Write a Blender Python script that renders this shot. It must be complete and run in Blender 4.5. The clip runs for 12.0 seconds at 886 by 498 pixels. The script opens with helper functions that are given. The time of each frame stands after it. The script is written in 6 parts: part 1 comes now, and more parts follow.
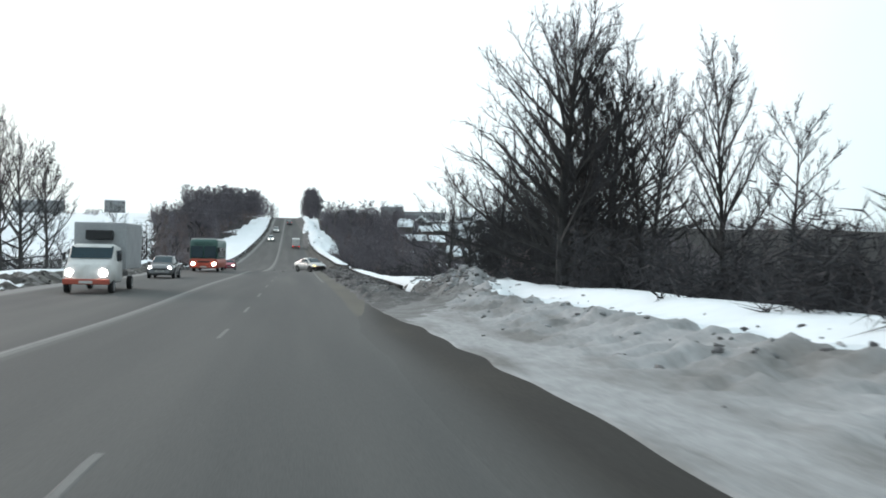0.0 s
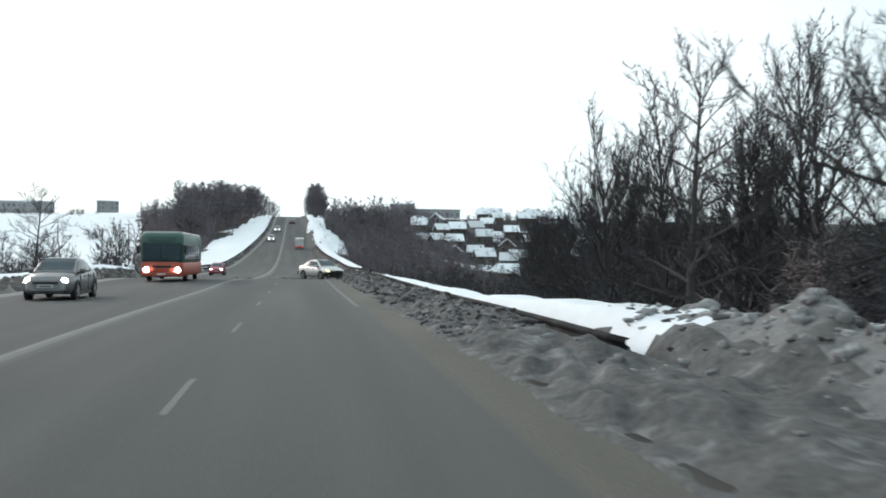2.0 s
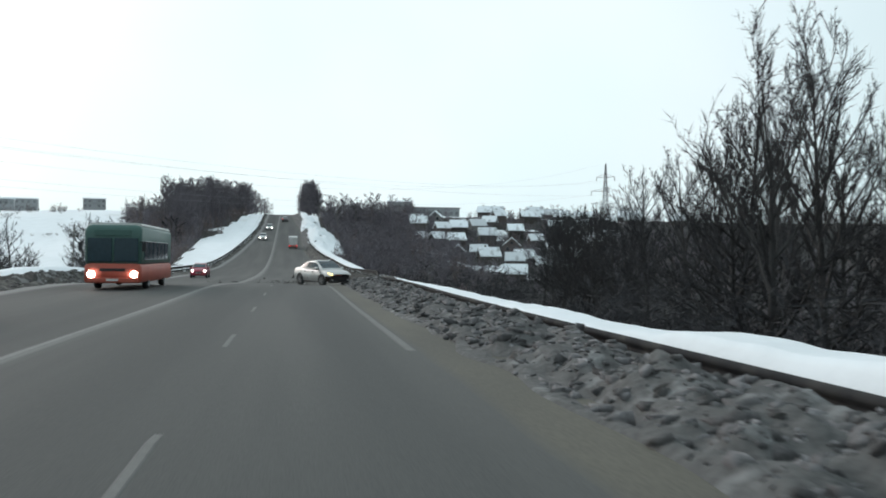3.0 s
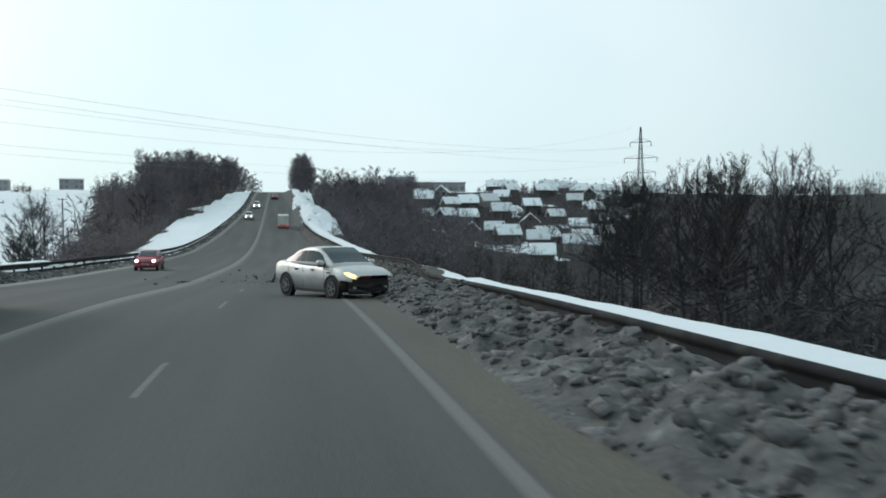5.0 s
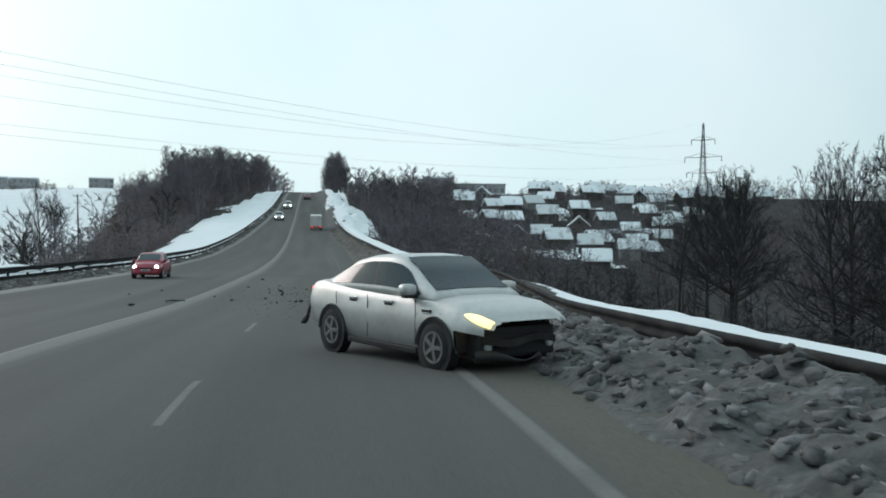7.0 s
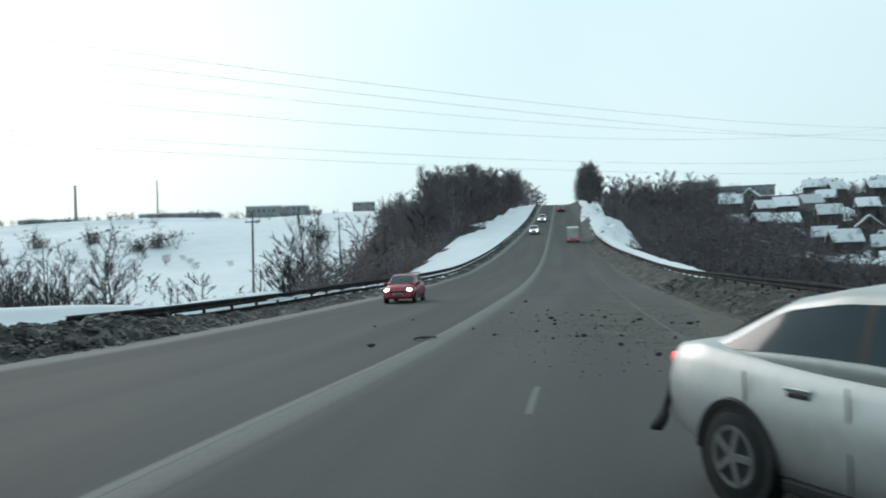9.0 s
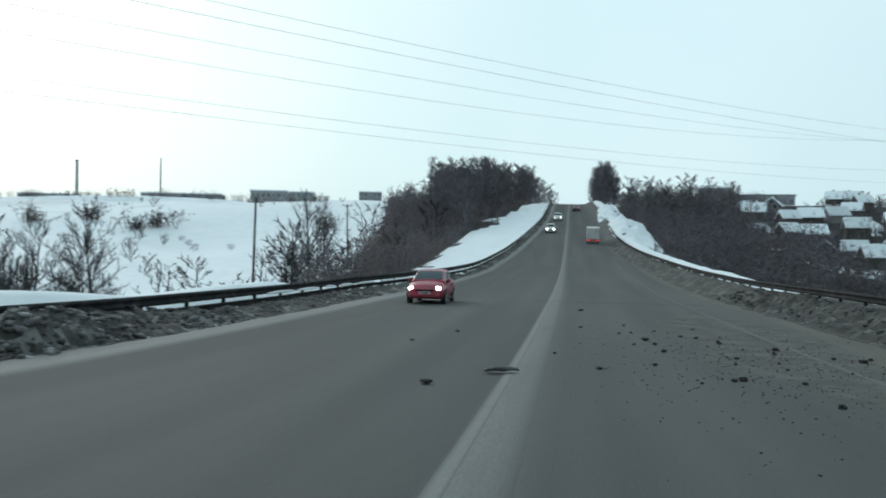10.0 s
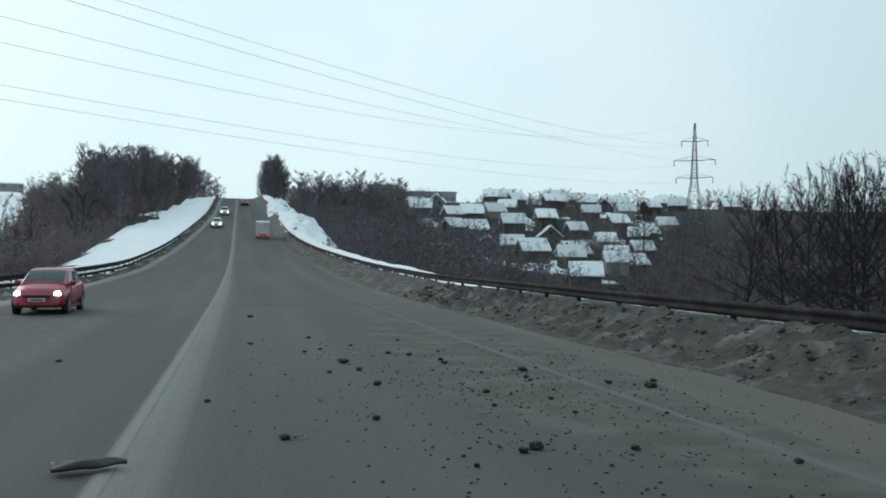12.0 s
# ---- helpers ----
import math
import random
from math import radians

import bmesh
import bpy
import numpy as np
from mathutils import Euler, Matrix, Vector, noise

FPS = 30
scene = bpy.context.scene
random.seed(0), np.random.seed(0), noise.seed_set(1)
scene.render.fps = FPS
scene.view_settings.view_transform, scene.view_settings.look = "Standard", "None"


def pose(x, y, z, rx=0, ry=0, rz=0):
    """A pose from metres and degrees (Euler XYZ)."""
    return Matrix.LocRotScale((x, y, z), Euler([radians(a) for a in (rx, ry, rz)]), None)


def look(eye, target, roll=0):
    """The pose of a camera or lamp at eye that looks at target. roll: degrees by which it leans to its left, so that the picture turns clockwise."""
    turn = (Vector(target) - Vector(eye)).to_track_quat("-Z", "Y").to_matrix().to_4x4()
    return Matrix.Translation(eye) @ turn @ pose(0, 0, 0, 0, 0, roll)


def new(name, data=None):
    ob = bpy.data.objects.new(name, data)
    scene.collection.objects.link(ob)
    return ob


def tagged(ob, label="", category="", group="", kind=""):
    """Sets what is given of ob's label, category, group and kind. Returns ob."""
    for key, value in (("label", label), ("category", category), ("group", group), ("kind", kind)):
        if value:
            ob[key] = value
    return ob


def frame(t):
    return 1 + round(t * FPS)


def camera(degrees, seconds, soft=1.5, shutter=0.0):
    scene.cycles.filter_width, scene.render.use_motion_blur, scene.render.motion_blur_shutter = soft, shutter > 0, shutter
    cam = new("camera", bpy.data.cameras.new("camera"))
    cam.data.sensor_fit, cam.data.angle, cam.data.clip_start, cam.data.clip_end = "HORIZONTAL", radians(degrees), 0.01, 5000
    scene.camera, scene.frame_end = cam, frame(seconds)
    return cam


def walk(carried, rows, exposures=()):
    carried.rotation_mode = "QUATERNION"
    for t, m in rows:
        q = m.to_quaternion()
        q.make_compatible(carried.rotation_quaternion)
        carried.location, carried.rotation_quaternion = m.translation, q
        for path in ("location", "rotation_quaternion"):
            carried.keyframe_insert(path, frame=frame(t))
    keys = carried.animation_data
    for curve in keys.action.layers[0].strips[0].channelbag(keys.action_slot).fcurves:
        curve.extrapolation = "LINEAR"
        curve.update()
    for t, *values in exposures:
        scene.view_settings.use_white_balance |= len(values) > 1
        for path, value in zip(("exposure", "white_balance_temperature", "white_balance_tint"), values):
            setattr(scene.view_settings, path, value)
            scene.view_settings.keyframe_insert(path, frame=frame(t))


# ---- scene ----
cam = camera(52.83, 12.0, soft=1.8, shutter=0.2)
# t, x, y, z, then the turns about x, y and z in degrees
PATH = [
    (0.0, 4.6, -4.32, 1.66, 90.04, -1.13, -9.28),
    (0.5, 4.57, 2.66, 1.62, 90.0, -0.59, -9.23),
    (1.0, 4.48, 9.87, 1.5, 89.78, -0.87, -9.22),
    (1.5, 4.47, 16.36, 1.36, 90.2, -1.14, -9.33),
    (2.0, 4.41, 23.49, 1.29, 90.09, -0.61, -9.09),
    (2.5, 4.29, 30.26, 1.25, 90.02, -0.95, -9.21),
    (3.0, 4.21, 36.91, 1.19, 90.08, -0.67, -9.55),
    (5.0, 4.63, 64.79, 0.99, 88.74, 0.15, -10.0),
    (5.5, 4.6, 70.33, 0.87, 88.75, 0.47, -8.76),
    (6.0, 4.47, 74.72, 0.89, 89.03, -0.22, -8.2),
    (6.5, 4.37, 77.32, 0.78, 88.98, -0.58, -8.5),
    (8.5, 4.62, 83.2, 0.82, 89.43, 1.77, 1.53),
    (9.0, 3.58, 86.22, 0.78, 90.05, 1.93, 8.07),
    (9.5, 1.9, 89.84, 0.72, 89.72, 0.47, 12.35),
    (10.0, 0.93, 93.7, 0.66, 89.72, -1.03, 8.22),
    (10.5, 0.6, 96.98, 0.48, 89.49, -1.05, -0.14),
    (11.0, 0.74, 99.02, 0.43, 89.47, -0.9, -7.03),
    (11.5, 0.97, 100.46, 0.38, 89.9, -0.53, -10.81),
    (12.0, 1.01, 101.13, 0.41, 89.83, -0.6, -12.79),
]
EXPOSURES = [(0.0, 0.58, 6750, 18), (2.4, 0.56, 6800, 18), (3.0, 0.27, 6720, 16), (5.0, 0.12, 6530, 12), (8.5, 0.1, 6400, 10), (10.0, 0.02, 6250, 8), (12.0, 0.09, 6400, 10)]
walk(cam, [(t, pose(x, y, z, rx, ry, rz)) for t, x, y, z, rx, ry, rz in PATH], EXPOSURES)

# ---- light: a bright overcast winter sky ----
world = bpy.data.worlds.new("overcast_sky")
scene.world = world
world.use_nodes = True
wt = world.node_tree
wbg = wt.nodes["Background"]
sky = wt.nodes.new("ShaderNodeTexSky")
sky.sky_type, sky.sun_disc = "NISHITA", False
sky.sun_elevation, sky.sun_rotation = radians(22), radians(-40)
sky.air_density, sky.dust_density = 1.0, 4.0
sky_gain = wt.nodes.new("ShaderNodeMix")
sky_gain.data_type, sky_gain.blend_type = "RGBA", "MULTIPLY"
sky_gain.inputs["Factor"].default_value = 1
sky_gain.inputs["B"].default_value = (0.1, 0.1, 0.1, 1)
cloud = wt.nodes.new("ShaderNodeTexNoise")
cloud.inputs["Scale"].default_value, cloud.inputs["Detail"].default_value = 1.3, 4
cloud_tone = wt.nodes.new("ShaderNodeValToRGB")
cloud_tone.color_ramp.elements[0].position, cloud_tone.color_ramp.elements[0].color = 0.3, (0.60, 0.86, 0.91, 1)
cloud_tone.color_ramp.elements[1].position, cloud_tone.color_ramp.elements[1].color = 0.7, (0.82, 1.0, 1.04, 1)
cover = wt.nodes.new("ShaderNodeMix")
cover.data_type = "RGBA"
cover.inputs["Factor"].default_value = 0.88
wt.links.new(sky.outputs["Color"], sky_gain.inputs["A"])
wt.links.new(sky_gain.outputs["Result"], cover.inputs["A"])
wt.links.new(cloud.outputs["Fac"], cloud_tone.inputs["Fac"])
wt.links.new(cloud_tone.outputs["Color"], cover.inputs["B"])
sky_dir = wt.nodes.new("ShaderNodeTexCoord")
sun_side = wt.nodes.new("ShaderNodeVectorMath")
sun_side.operation = "DOT_PRODUCT"
sun_side.inputs[1].default_value = (-0.55, 0.77, 0.33)
side_tone = wt.nodes.new("ShaderNodeMapRange")
side_tone.interpolation_type = "SMOOTHSTEP"
for key, value in (("From Min", -0.1), ("From Max", 0.8), ("To Min", 0.7), ("To Max", 0.97)):
    side_tone.inputs[key].default_value = value
veil = wt.nodes.new("ShaderNodeMix")
veil.data_type, veil.blend_type = "RGBA", "MULTIPLY"
veil.inputs["Factor"].default_value = 1
wt.links.new(sky_dir.outputs["Generated"], sun_side.inputs[0])
wt.links.new(sun_side.outputs["Value"], side_tone.inputs["Value"])
wt.links.new(cover.outputs["Result"], veil.inputs["A"])
wt.links.new(side_tone.outputs["Result"], veil.inputs["B"])
wt.links.new(veil.outputs["Result"], wbg.inputs["Color"])
wbg.inputs["Strength"].default_value = 1.0
sun = new("sun", bpy.data.lights.new("sun", "SUN"))
sun.data.energy, sun.data.angle, sun.data.color = 0.75, radians(25), (1.0, 0.90, 0.86)
sun.matrix_basis = look((-60, 80, 45), (0, 0, 0))

# the road's height along its length
KNOT_Y = [-22.0, 0.0, 22.0, 44.0, 66.1, 88.1, 110.1, 132.1, 154.1, 187.2, 220.3, 264.7, 320.1, 345.0, 385.0, 450.0, 1500.0]
KNOT_Z = [0.04, 0.0, -0.35, -0.46, -0.7, -0.91, -1.6, -1.97, -2.16, -1.72, -0.05, 4.28, 10.58, 12.6, 13.6, 13.9, 13.9]

# ---- helpers of this scene ----
def road_z(y):
    """Height of the road along its length."""
    y = min(max(y, KNOT_Y[0]), KNOT_Y[-1])
    j = 0
    while j < len(KNOT_Y) - 2 and y > KNOT_Y[j + 1]:
        j += 1
    n = len(KNOT_Y)

    def slope(i):
        a, b = max(i - 1, 0), min(i + 1, n - 1)
        return (KNOT_Z[b] - KNOT_Z[a]) / (KNOT_Y[b] - KNOT_Y[a])
    h = KNOT_Y[j + 1] - KNOT_Y[j]
    u = (y - KNOT_Y[j]) / h
    return ((2 * u**3 - 3 * u * u + 1) * KNOT_Z[j] + (u**3 - 2 * u * u + u) * h * slope(j)
            + (3 * u * u - 2 * u**3) * KNOT_Z[j + 1] + (u**3 - u * u) * h * slope(j + 1))


def smooth(a, b, v):
    u = min(max((v - a) / (b - a), 0.0), 1.0)
    return u * u * (3 - 2 * u)


def wob(x, y, size, seed=0.0):
    return noise.noise((x / size + seed * 7.31, y / size - seed * 3.17, seed))


def mesh_of(name, bm, mats, smooth_faces=False):
    me = bpy.data.meshes.new(name)
    bm.to_mesh(me)
    bm.free()
    for m in (mats if isinstance(mats, (list, tuple)) else [mats]):
        me.materials.append(m)
    if smooth_faces:
        for p in me.polygons:
            p.use_smooth = True
    return me


def part(name, bm, material, parent=None, label="", smooth_faces=False):
    ob = new(name, mesh_of(name, bm, material, smooth_faces))
    if parent is not None:
        ob.parent = parent
    return tagged(ob, label)


def thing(name, label, category, group="", m=None):
    ob = tagged(new(name), label, category, group)
    if m is not None:
        ob.matrix_basis = m
    return ob


def structure(name, bm, material, label, category, smooth_faces=False, kind="structure"):
    ob = new(name, mesh_of(name, bm, material, smooth_faces))
    return tagged(ob, label, category, "", kind)


def box(bm, lo, hi, bevel=0.0, m=None, mat=0):
    lo, hi = Vector(lo), Vector(hi)
    c, d = (lo + hi) / 2, hi - lo
    mm = Matrix.Translation(c) @ Matrix.Diagonal((d.x, d.y, d.z, 1))
    if m is not None:
        mm = m @ mm
    g = bmesh.ops.create_cube(bm, size=1, matrix=mm)
    fs = {f for v in g["verts"] for f in v.link_faces}
    for f in fs:
        f.material_index = mat
    if bevel:
        es = list({e for v in g["verts"] for e in v.link_edges})
        r = bmesh.ops.bevel(bm, geom=es, offset=bevel, segments=2, affect="EDGES", profile=0.6)
        for f in r["faces"]:
            f.material_index = mat
    return bm


def tube(bm, a, b, ra, rb, n=6, cap=True):
    a, b = Vector(a), Vector(b)
    d = (b - a).normalized()
    u = d.orthogonal().normalized()
    w = d.cross(u)
    ring = []
    for p, r in ((a, ra), (b, rb)):
        ring.append([bm.verts.new(p + r * (math.cos(2 * math.pi * i / n) * u + math.sin(2 * math.pi * i / n) * w)) for i in range(n)])
    for i in range(n):
        bm.faces.new((ring[0][i], ring[0][(i + 1) % n], ring[1][(i + 1) % n], ring[1][i]))
    if cap:
        bm.faces.new(ring[0][::-1])
        bm.faces.new(ring[1])
    return bm


def loft(bm, rings, caps=True, mat=0):
    """Skin closed rings of equal length."""
    vs = [[bm.verts.new(p) for p in r] for r in rings]
    n = len(vs[0])
    for a, b in zip(vs, vs[1:]):
        for i in range(n):
            f = bm.faces.new((a[i], a[(i + 1) % n], b[(i + 1) % n], b[i]))
            f.material_index = mat
    if caps:
        bm.faces.new(vs[0][::-1]).material_index = mat
        bm.faces.new(vs[-1]).material_index = mat
    return bm


def sheet(bm, rows, mat=0):
    """Skin open rows of equal length."""
    vs = [[bm.verts.new(p) for p in r] for r in rows]
    for a, b in zip(vs, vs[1:]):
        for i in range(len(a) - 1):
            bm.faces.new((a[i], a[i + 1], b[i + 1], b[i])).material_index = mat
    return bm


# ---- materials ----
ROAD_GREY, ROAD_PALE, ROAD_VARY, ROAD_STRETCH = (0.077, 0.078, 0.077), (0.091, 0.090, 0.087), 0.2, (2.2, 0.10, 1)


def asphalt_colour(nt, co):
    """The bare asphalt's colour, for dust and paint that thin out over it."""
    mp = nt.nodes.new("ShaderNodeMapping")
    mp.inputs["Scale"].default_value = ROAD_STRETCH
    nt.links.new(co.outputs["Object"], mp.inputs["Vector"])
    noises = []
    for scale, detail in ((0.25, 6), (45.0, 4)):
        n = nt.nodes.new("ShaderNodeTexNoise")
        n.inputs["Scale"].default_value, n.inputs["Detail"].default_value = scale, detail
        nt.links.new(mp.outputs["Vector"], n.inputs["Vector"])
        noises.append(n)
    r = nt.nodes.new("ShaderNodeMapRange")
    r.inputs["From Min"].default_value, r.inputs["From Max"].default_value = 0.41, 0.65
    nt.links.new(noises[0].outputs["Fac"], r.inputs["Value"])
    mix = nt.nodes.new("ShaderNodeMix")
    mix.data_type = "RGBA"
    mix.inputs["A"].default_value, mix.inputs["B"].default_value = (*ROAD_GREY, 1), (*ROAD_PALE, 1)
    nt.links.new(r.outputs["Result"], mix.inputs["Factor"])
    add = nt.nodes.new("ShaderNodeMath")
    add.operation = "ADD"
    nt.links.new(noises[0].outputs["Fac"], add.inputs[0])
    nt.links.new(noises[1].outputs["Fac"], add.inputs[1])
    v = nt.nodes.new("ShaderNodeMapRange")
    for key, value in (("From Min", 0.6), ("From Max", 1.4), ("To Min", 1 - ROAD_VARY), ("To Max", 1 + ROAD_VARY)):
        v.inputs[key].default_value = value
    nt.links.new(add.outputs[0], v.inputs["Value"])
    h = nt.nodes.new("ShaderNodeHueSaturation")
    nt.links.new(mix.outputs["Result"], h.inputs["Color"])
    nt.links.new(v.outputs["Result"], h.inputs["Value"])
    return h.outputs["Color"]


def material(name, colour, rough=0.7, metal=0.0, vary=0.25, scale=3.0, fine=40.0, bump=0.15, spec=0.4, second=None, mix_at=0.55, mix_soft=0.12,
             emit=0.0, coat=0.0, each=0.0, piece=0.0, fine_bump=0.02, stretch=(1, 1, 1), fade=None):
    """A surface with variation at two scales; second is a colour that shows in patches."""
    m = bpy.data.materials.new(name)
    m.use_nodes = True
    nt = m.node_tree
    b = nt.nodes["Principled BSDF"]
    b.inputs["Roughness"].default_value = rough
    b.inputs["Metallic"].default_value = metal
    b.inputs["Specular IOR Level"].default_value = spec
    b.inputs["Coat Weight"].default_value = coat
    co = nt.nodes.new("ShaderNodeTexCoord")
    mp = nt.nodes.new("ShaderNodeMapping")
    mp.inputs["Scale"].default_value = stretch
    nt.links.new(co.outputs["Object"], mp.inputs["Vector"])
    n1 = nt.nodes.new("ShaderNodeTexNoise")
    n1.inputs["Scale"].default_value, n1.inputs["Detail"].default_value = scale, 6
    n2 = nt.nodes.new("ShaderNodeTexNoise")
    n2.inputs["Scale"].default_value, n2.inputs["Detail"].default_value = fine, 4
    for n in (n1, n2):
        nt.links.new(mp.outputs["Vector"], n.inputs["Vector"])
    base = nt.nodes.new("ShaderNodeMix")
    base.data_type = "RGBA"
    base.inputs["A"].default_value = (*colour, 1)
    base.inputs["B"].default_value = (*(second or colour), 1)
    if second:
        r = nt.nodes.new("ShaderNodeMapRange")
        r.inputs["From Min"].default_value, r.inputs["From Max"].default_value = mix_at - mix_soft, mix_at + mix_soft
        nt.links.new(n1.outputs["Fac"], r.inputs["Value"])
        nt.links.new(r.outputs["Result"], base.inputs["Factor"])
    else:
        base.inputs["Factor"].default_value = 0
    val = nt.nodes.new("ShaderNodeMath")
    val.operation = "ADD"
    nt.links.new(n1.outputs["Fac"], val.inputs[0])
    nt.links.new(n2.outputs["Fac"], val.inputs[1])
    rng = nt.nodes.new("ShaderNodeMapRange")
    rng.inputs["From Min"].default_value, rng.inputs["From Max"].default_value = 0.6, 1.4
    rng.inputs["To Min"].default_value, rng.inputs["To Max"].default_value = 1 - vary, 1 + vary
    nt.links.new(val.outputs[0], rng.inputs["Value"])
    hsv = nt.nodes.new("ShaderNodeHueSaturation")
    nt.links.new(base.outputs["Result"], hsv.inputs["Color"])
    last = rng.outputs["Result"]
    if each:
        oi = nt.nodes.new("ShaderNodeObjectInfo")
        er = nt.nodes.new("ShaderNodeMapRange")
        er.inputs["To Min"].default_value, er.inputs["To Max"].default_value = 1 - each, 1 + each
        nt.links.new(oi.outputs["Random"], er.inputs["Value"])
        mul = nt.nodes.new("ShaderNodeMath")
        mul.operation = "MULTIPLY"
        nt.links.new(last, mul.inputs[0])
        nt.links.new(er.outputs["Result"], mul.inputs[1])
        last = mul.outputs[0]
    if piece:
        ge = nt.nodes.new("ShaderNodeNewGeometry")
        pr = nt.nodes.new("ShaderNodeMapRange")
        pr.inputs["To Min"].default_value, pr.inputs["To Max"].default_value = 1 - piece, 1 + piece
        nt.links.new(ge.outputs["Random Per Island"], pr.inputs["Value"])
        pm = nt.nodes.new("ShaderNodeMath")
        pm.operation = "MULTIPLY"
        nt.links.new(last, pm.inputs[0])
        nt.links.new(pr.outputs["Result"], pm.inputs[1])
        last = pm.outputs[0]
    nt.links.new(last, hsv.inputs["Value"])
    shade = hsv.outputs["Color"]
    if fade:
        at = nt.nodes.new("ShaderNodeSeparateXYZ")
        nt.links.new(co.outputs["UV"], at.inputs[0])
        fr = nt.nodes.new("ShaderNodeValToRGB")
        fr.color_ramp.interpolation = "EASE"
        for k, (p, v) in enumerate(fade):
            el = fr.color_ramp.elements[k] if k < 2 else fr.color_ramp.elements.new(p)
            el.position, el.color = p, (v, v, v, 1)
        wear = nt.nodes.new("ShaderNodeMapRange")
        wear.inputs["From Min"].default_value, wear.inputs["From Max"].default_value = 0.3, 0.62
        wear.inputs["To Min"].default_value, wear.inputs["To Max"].default_value = 0.7, 1.0
        fm = nt.nodes.new("ShaderNodeMath")
        fm.operation = "MULTIPLY"
        thin = nt.nodes.new("ShaderNodeMix")
        thin.data_type = "RGBA"
        nt.links.new(asphalt_colour(nt, co), thin.inputs["A"])
        nt.links.new(at.outputs["X"], fr.inputs["Fac"])
        nt.links.new(n1.outputs["Fac"], wear.inputs["Value"])
        nt.links.new(fr.outputs["Color"], fm.inputs[0])
        nt.links.new(wear.outputs["Result"], fm.inputs[1])
        nt.links.new(fm.outputs[0], thin.inputs["Factor"])
        nt.links.new(shade, thin.inputs["B"])
        shade = thin.outputs["Result"]
    nt.links.new(shade, b.inputs["Base Color"])
    if bump:
        bp = nt.nodes.new("ShaderNodeBump")
        bp.inputs["Strength"].default_value, bp.inputs["Distance"].default_value = bump, fine_bump
        nt.links.new(n2.outputs["Fac"], bp.inputs["Height"])
        nt.links.new(bp.outputs["Normal"], b.inputs["Normal"])
    if emit:
        b.inputs["Emission Color"].default_value = (*colour, 1)
        b.inputs["Emission Strength"].default_value = emit
    return m


SNOW = material("clean_snow", (0.82, 0.85, 0.88), 0.75, vary=0.05, scale=0.15, fine=2.0, bump=0.3, fine_bump=0.1)
ROOF_SNOW = material("patchy_roof_snow", (0.78, 0.81, 0.84), 0.75, vary=0.1, scale=0.5, fine=3.0, bump=0.3, fine_bump=0.05, second=(0.42, 0.43, 0.44), mix_at=0.6, mix_soft=0.06, each=0.2)
FIELD = material("snow_field", (0.82, 0.85, 0.88), 0.8, vary=0.07, scale=0.02, fine=0.35, bump=0.3, fine_bump=0.4, second=(0.55, 0.55, 0.54), mix_at=0.66, mix_soft=0.06)
DIRTY_SNOW = material("dirty_snow", (0.092, 0.089, 0.088), 0.85, vary=0.45, scale=2.0, fine=8.0, bump=0.7, fine_bump=0.06, second=(0.18, 0.18, 0.18), mix_at=0.66, mix_soft=0.1)
HALF_DIRTY_SNOW = material("half_dirty_snow", (0.2, 0.198, 0.196), 0.85, vary=0.35, scale=1.2, fine=7.0, bump=0.6, fine_bump=0.06, second=(0.1, 0.097, 0.094), mix_at=0.55, mix_soft=0.12)
CHUNK = material("dirty_snow_chunk", (0.16, 0.152, 0.156), 0.85, vary=0.4, scale=3.0, fine=14.0, bump=0.6, fine_bump=0.04, second=(0.045, 0.042, 0.04), mix_at=0.55, mix_soft=0.12, piece=0.6)
LOOSE_CHUNK = material("loose_dirty_snow_chunk", (0.16, 0.152, 0.156), 0.85, vary=0.4, scale=3.0, fine=14.0, bump=0.6, fine_bump=0.04, second=(0.045, 0.042, 0.04), mix_at=0.55, mix_soft=0.12, each=0.55)
MUD_CHUNK = material("muddy_snow_chunk", (0.066, 0.061, 0.057), 0.85, vary=0.4, scale=3.0, fine=14.0, bump=0.6, fine_bump=0.04, second=(0.13, 0.126, 0.118), mix_at=0.6, mix_soft=0.1, piece=0.6)
GREY_CHUNK = material("grey_snow_chunk", (0.3, 0.3, 0.305), 0.8, vary=0.25, scale=2.0, fine=9.0, bump=0.5, fine_bump=0.05, second=(0.16, 0.155, 0.15), mix_at=0.56, mix_soft=0.12, piece=0.35)
GREY_SNOW = material("grey_slush_snow", (0.33, 0.33, 0.335), 0.8, vary=0.25, scale=0.7, fine=6.0, bump=0.6, fine_bump=0.06, second=(0.14, 0.135, 0.13), mix_at=0.56, mix_soft=0.12, stretch=(1.3, 0.35, 1))
ASPHALT = material("damp_asphalt", ROAD_GREY, 0.85, vary=ROAD_VARY, scale=0.25, fine=45.0, bump=0.25, fine_bump=0.01, spec=0.22, second=ROAD_PALE, mix_at=0.53, mix_soft=0.12, stretch=ROAD_STRETCH)
WET_EDGE = material("wet_dark_slush", (0.028, 0.025, 0.022), 0.85, vary=0.3, scale=0.5, fine=18.0, bump=0.25, fine_bump=0.01, spec=0.14, second=(0.05, 0.046, 0.04), mix_at=0.58, mix_soft=0.12, stretch=(1.2, 0.2, 1), fade=((0, 0), (1, 1), (0.45, 1)))
MUDDY_SNOW = material("muddy_snow", (0.046, 0.042, 0.038), 0.85, vary=0.4, scale=1.3, fine=9.0, bump=0.7, fine_bump=0.06, second=(0.12, 0.115, 0.105), mix_at=0.6, mix_soft=0.1)
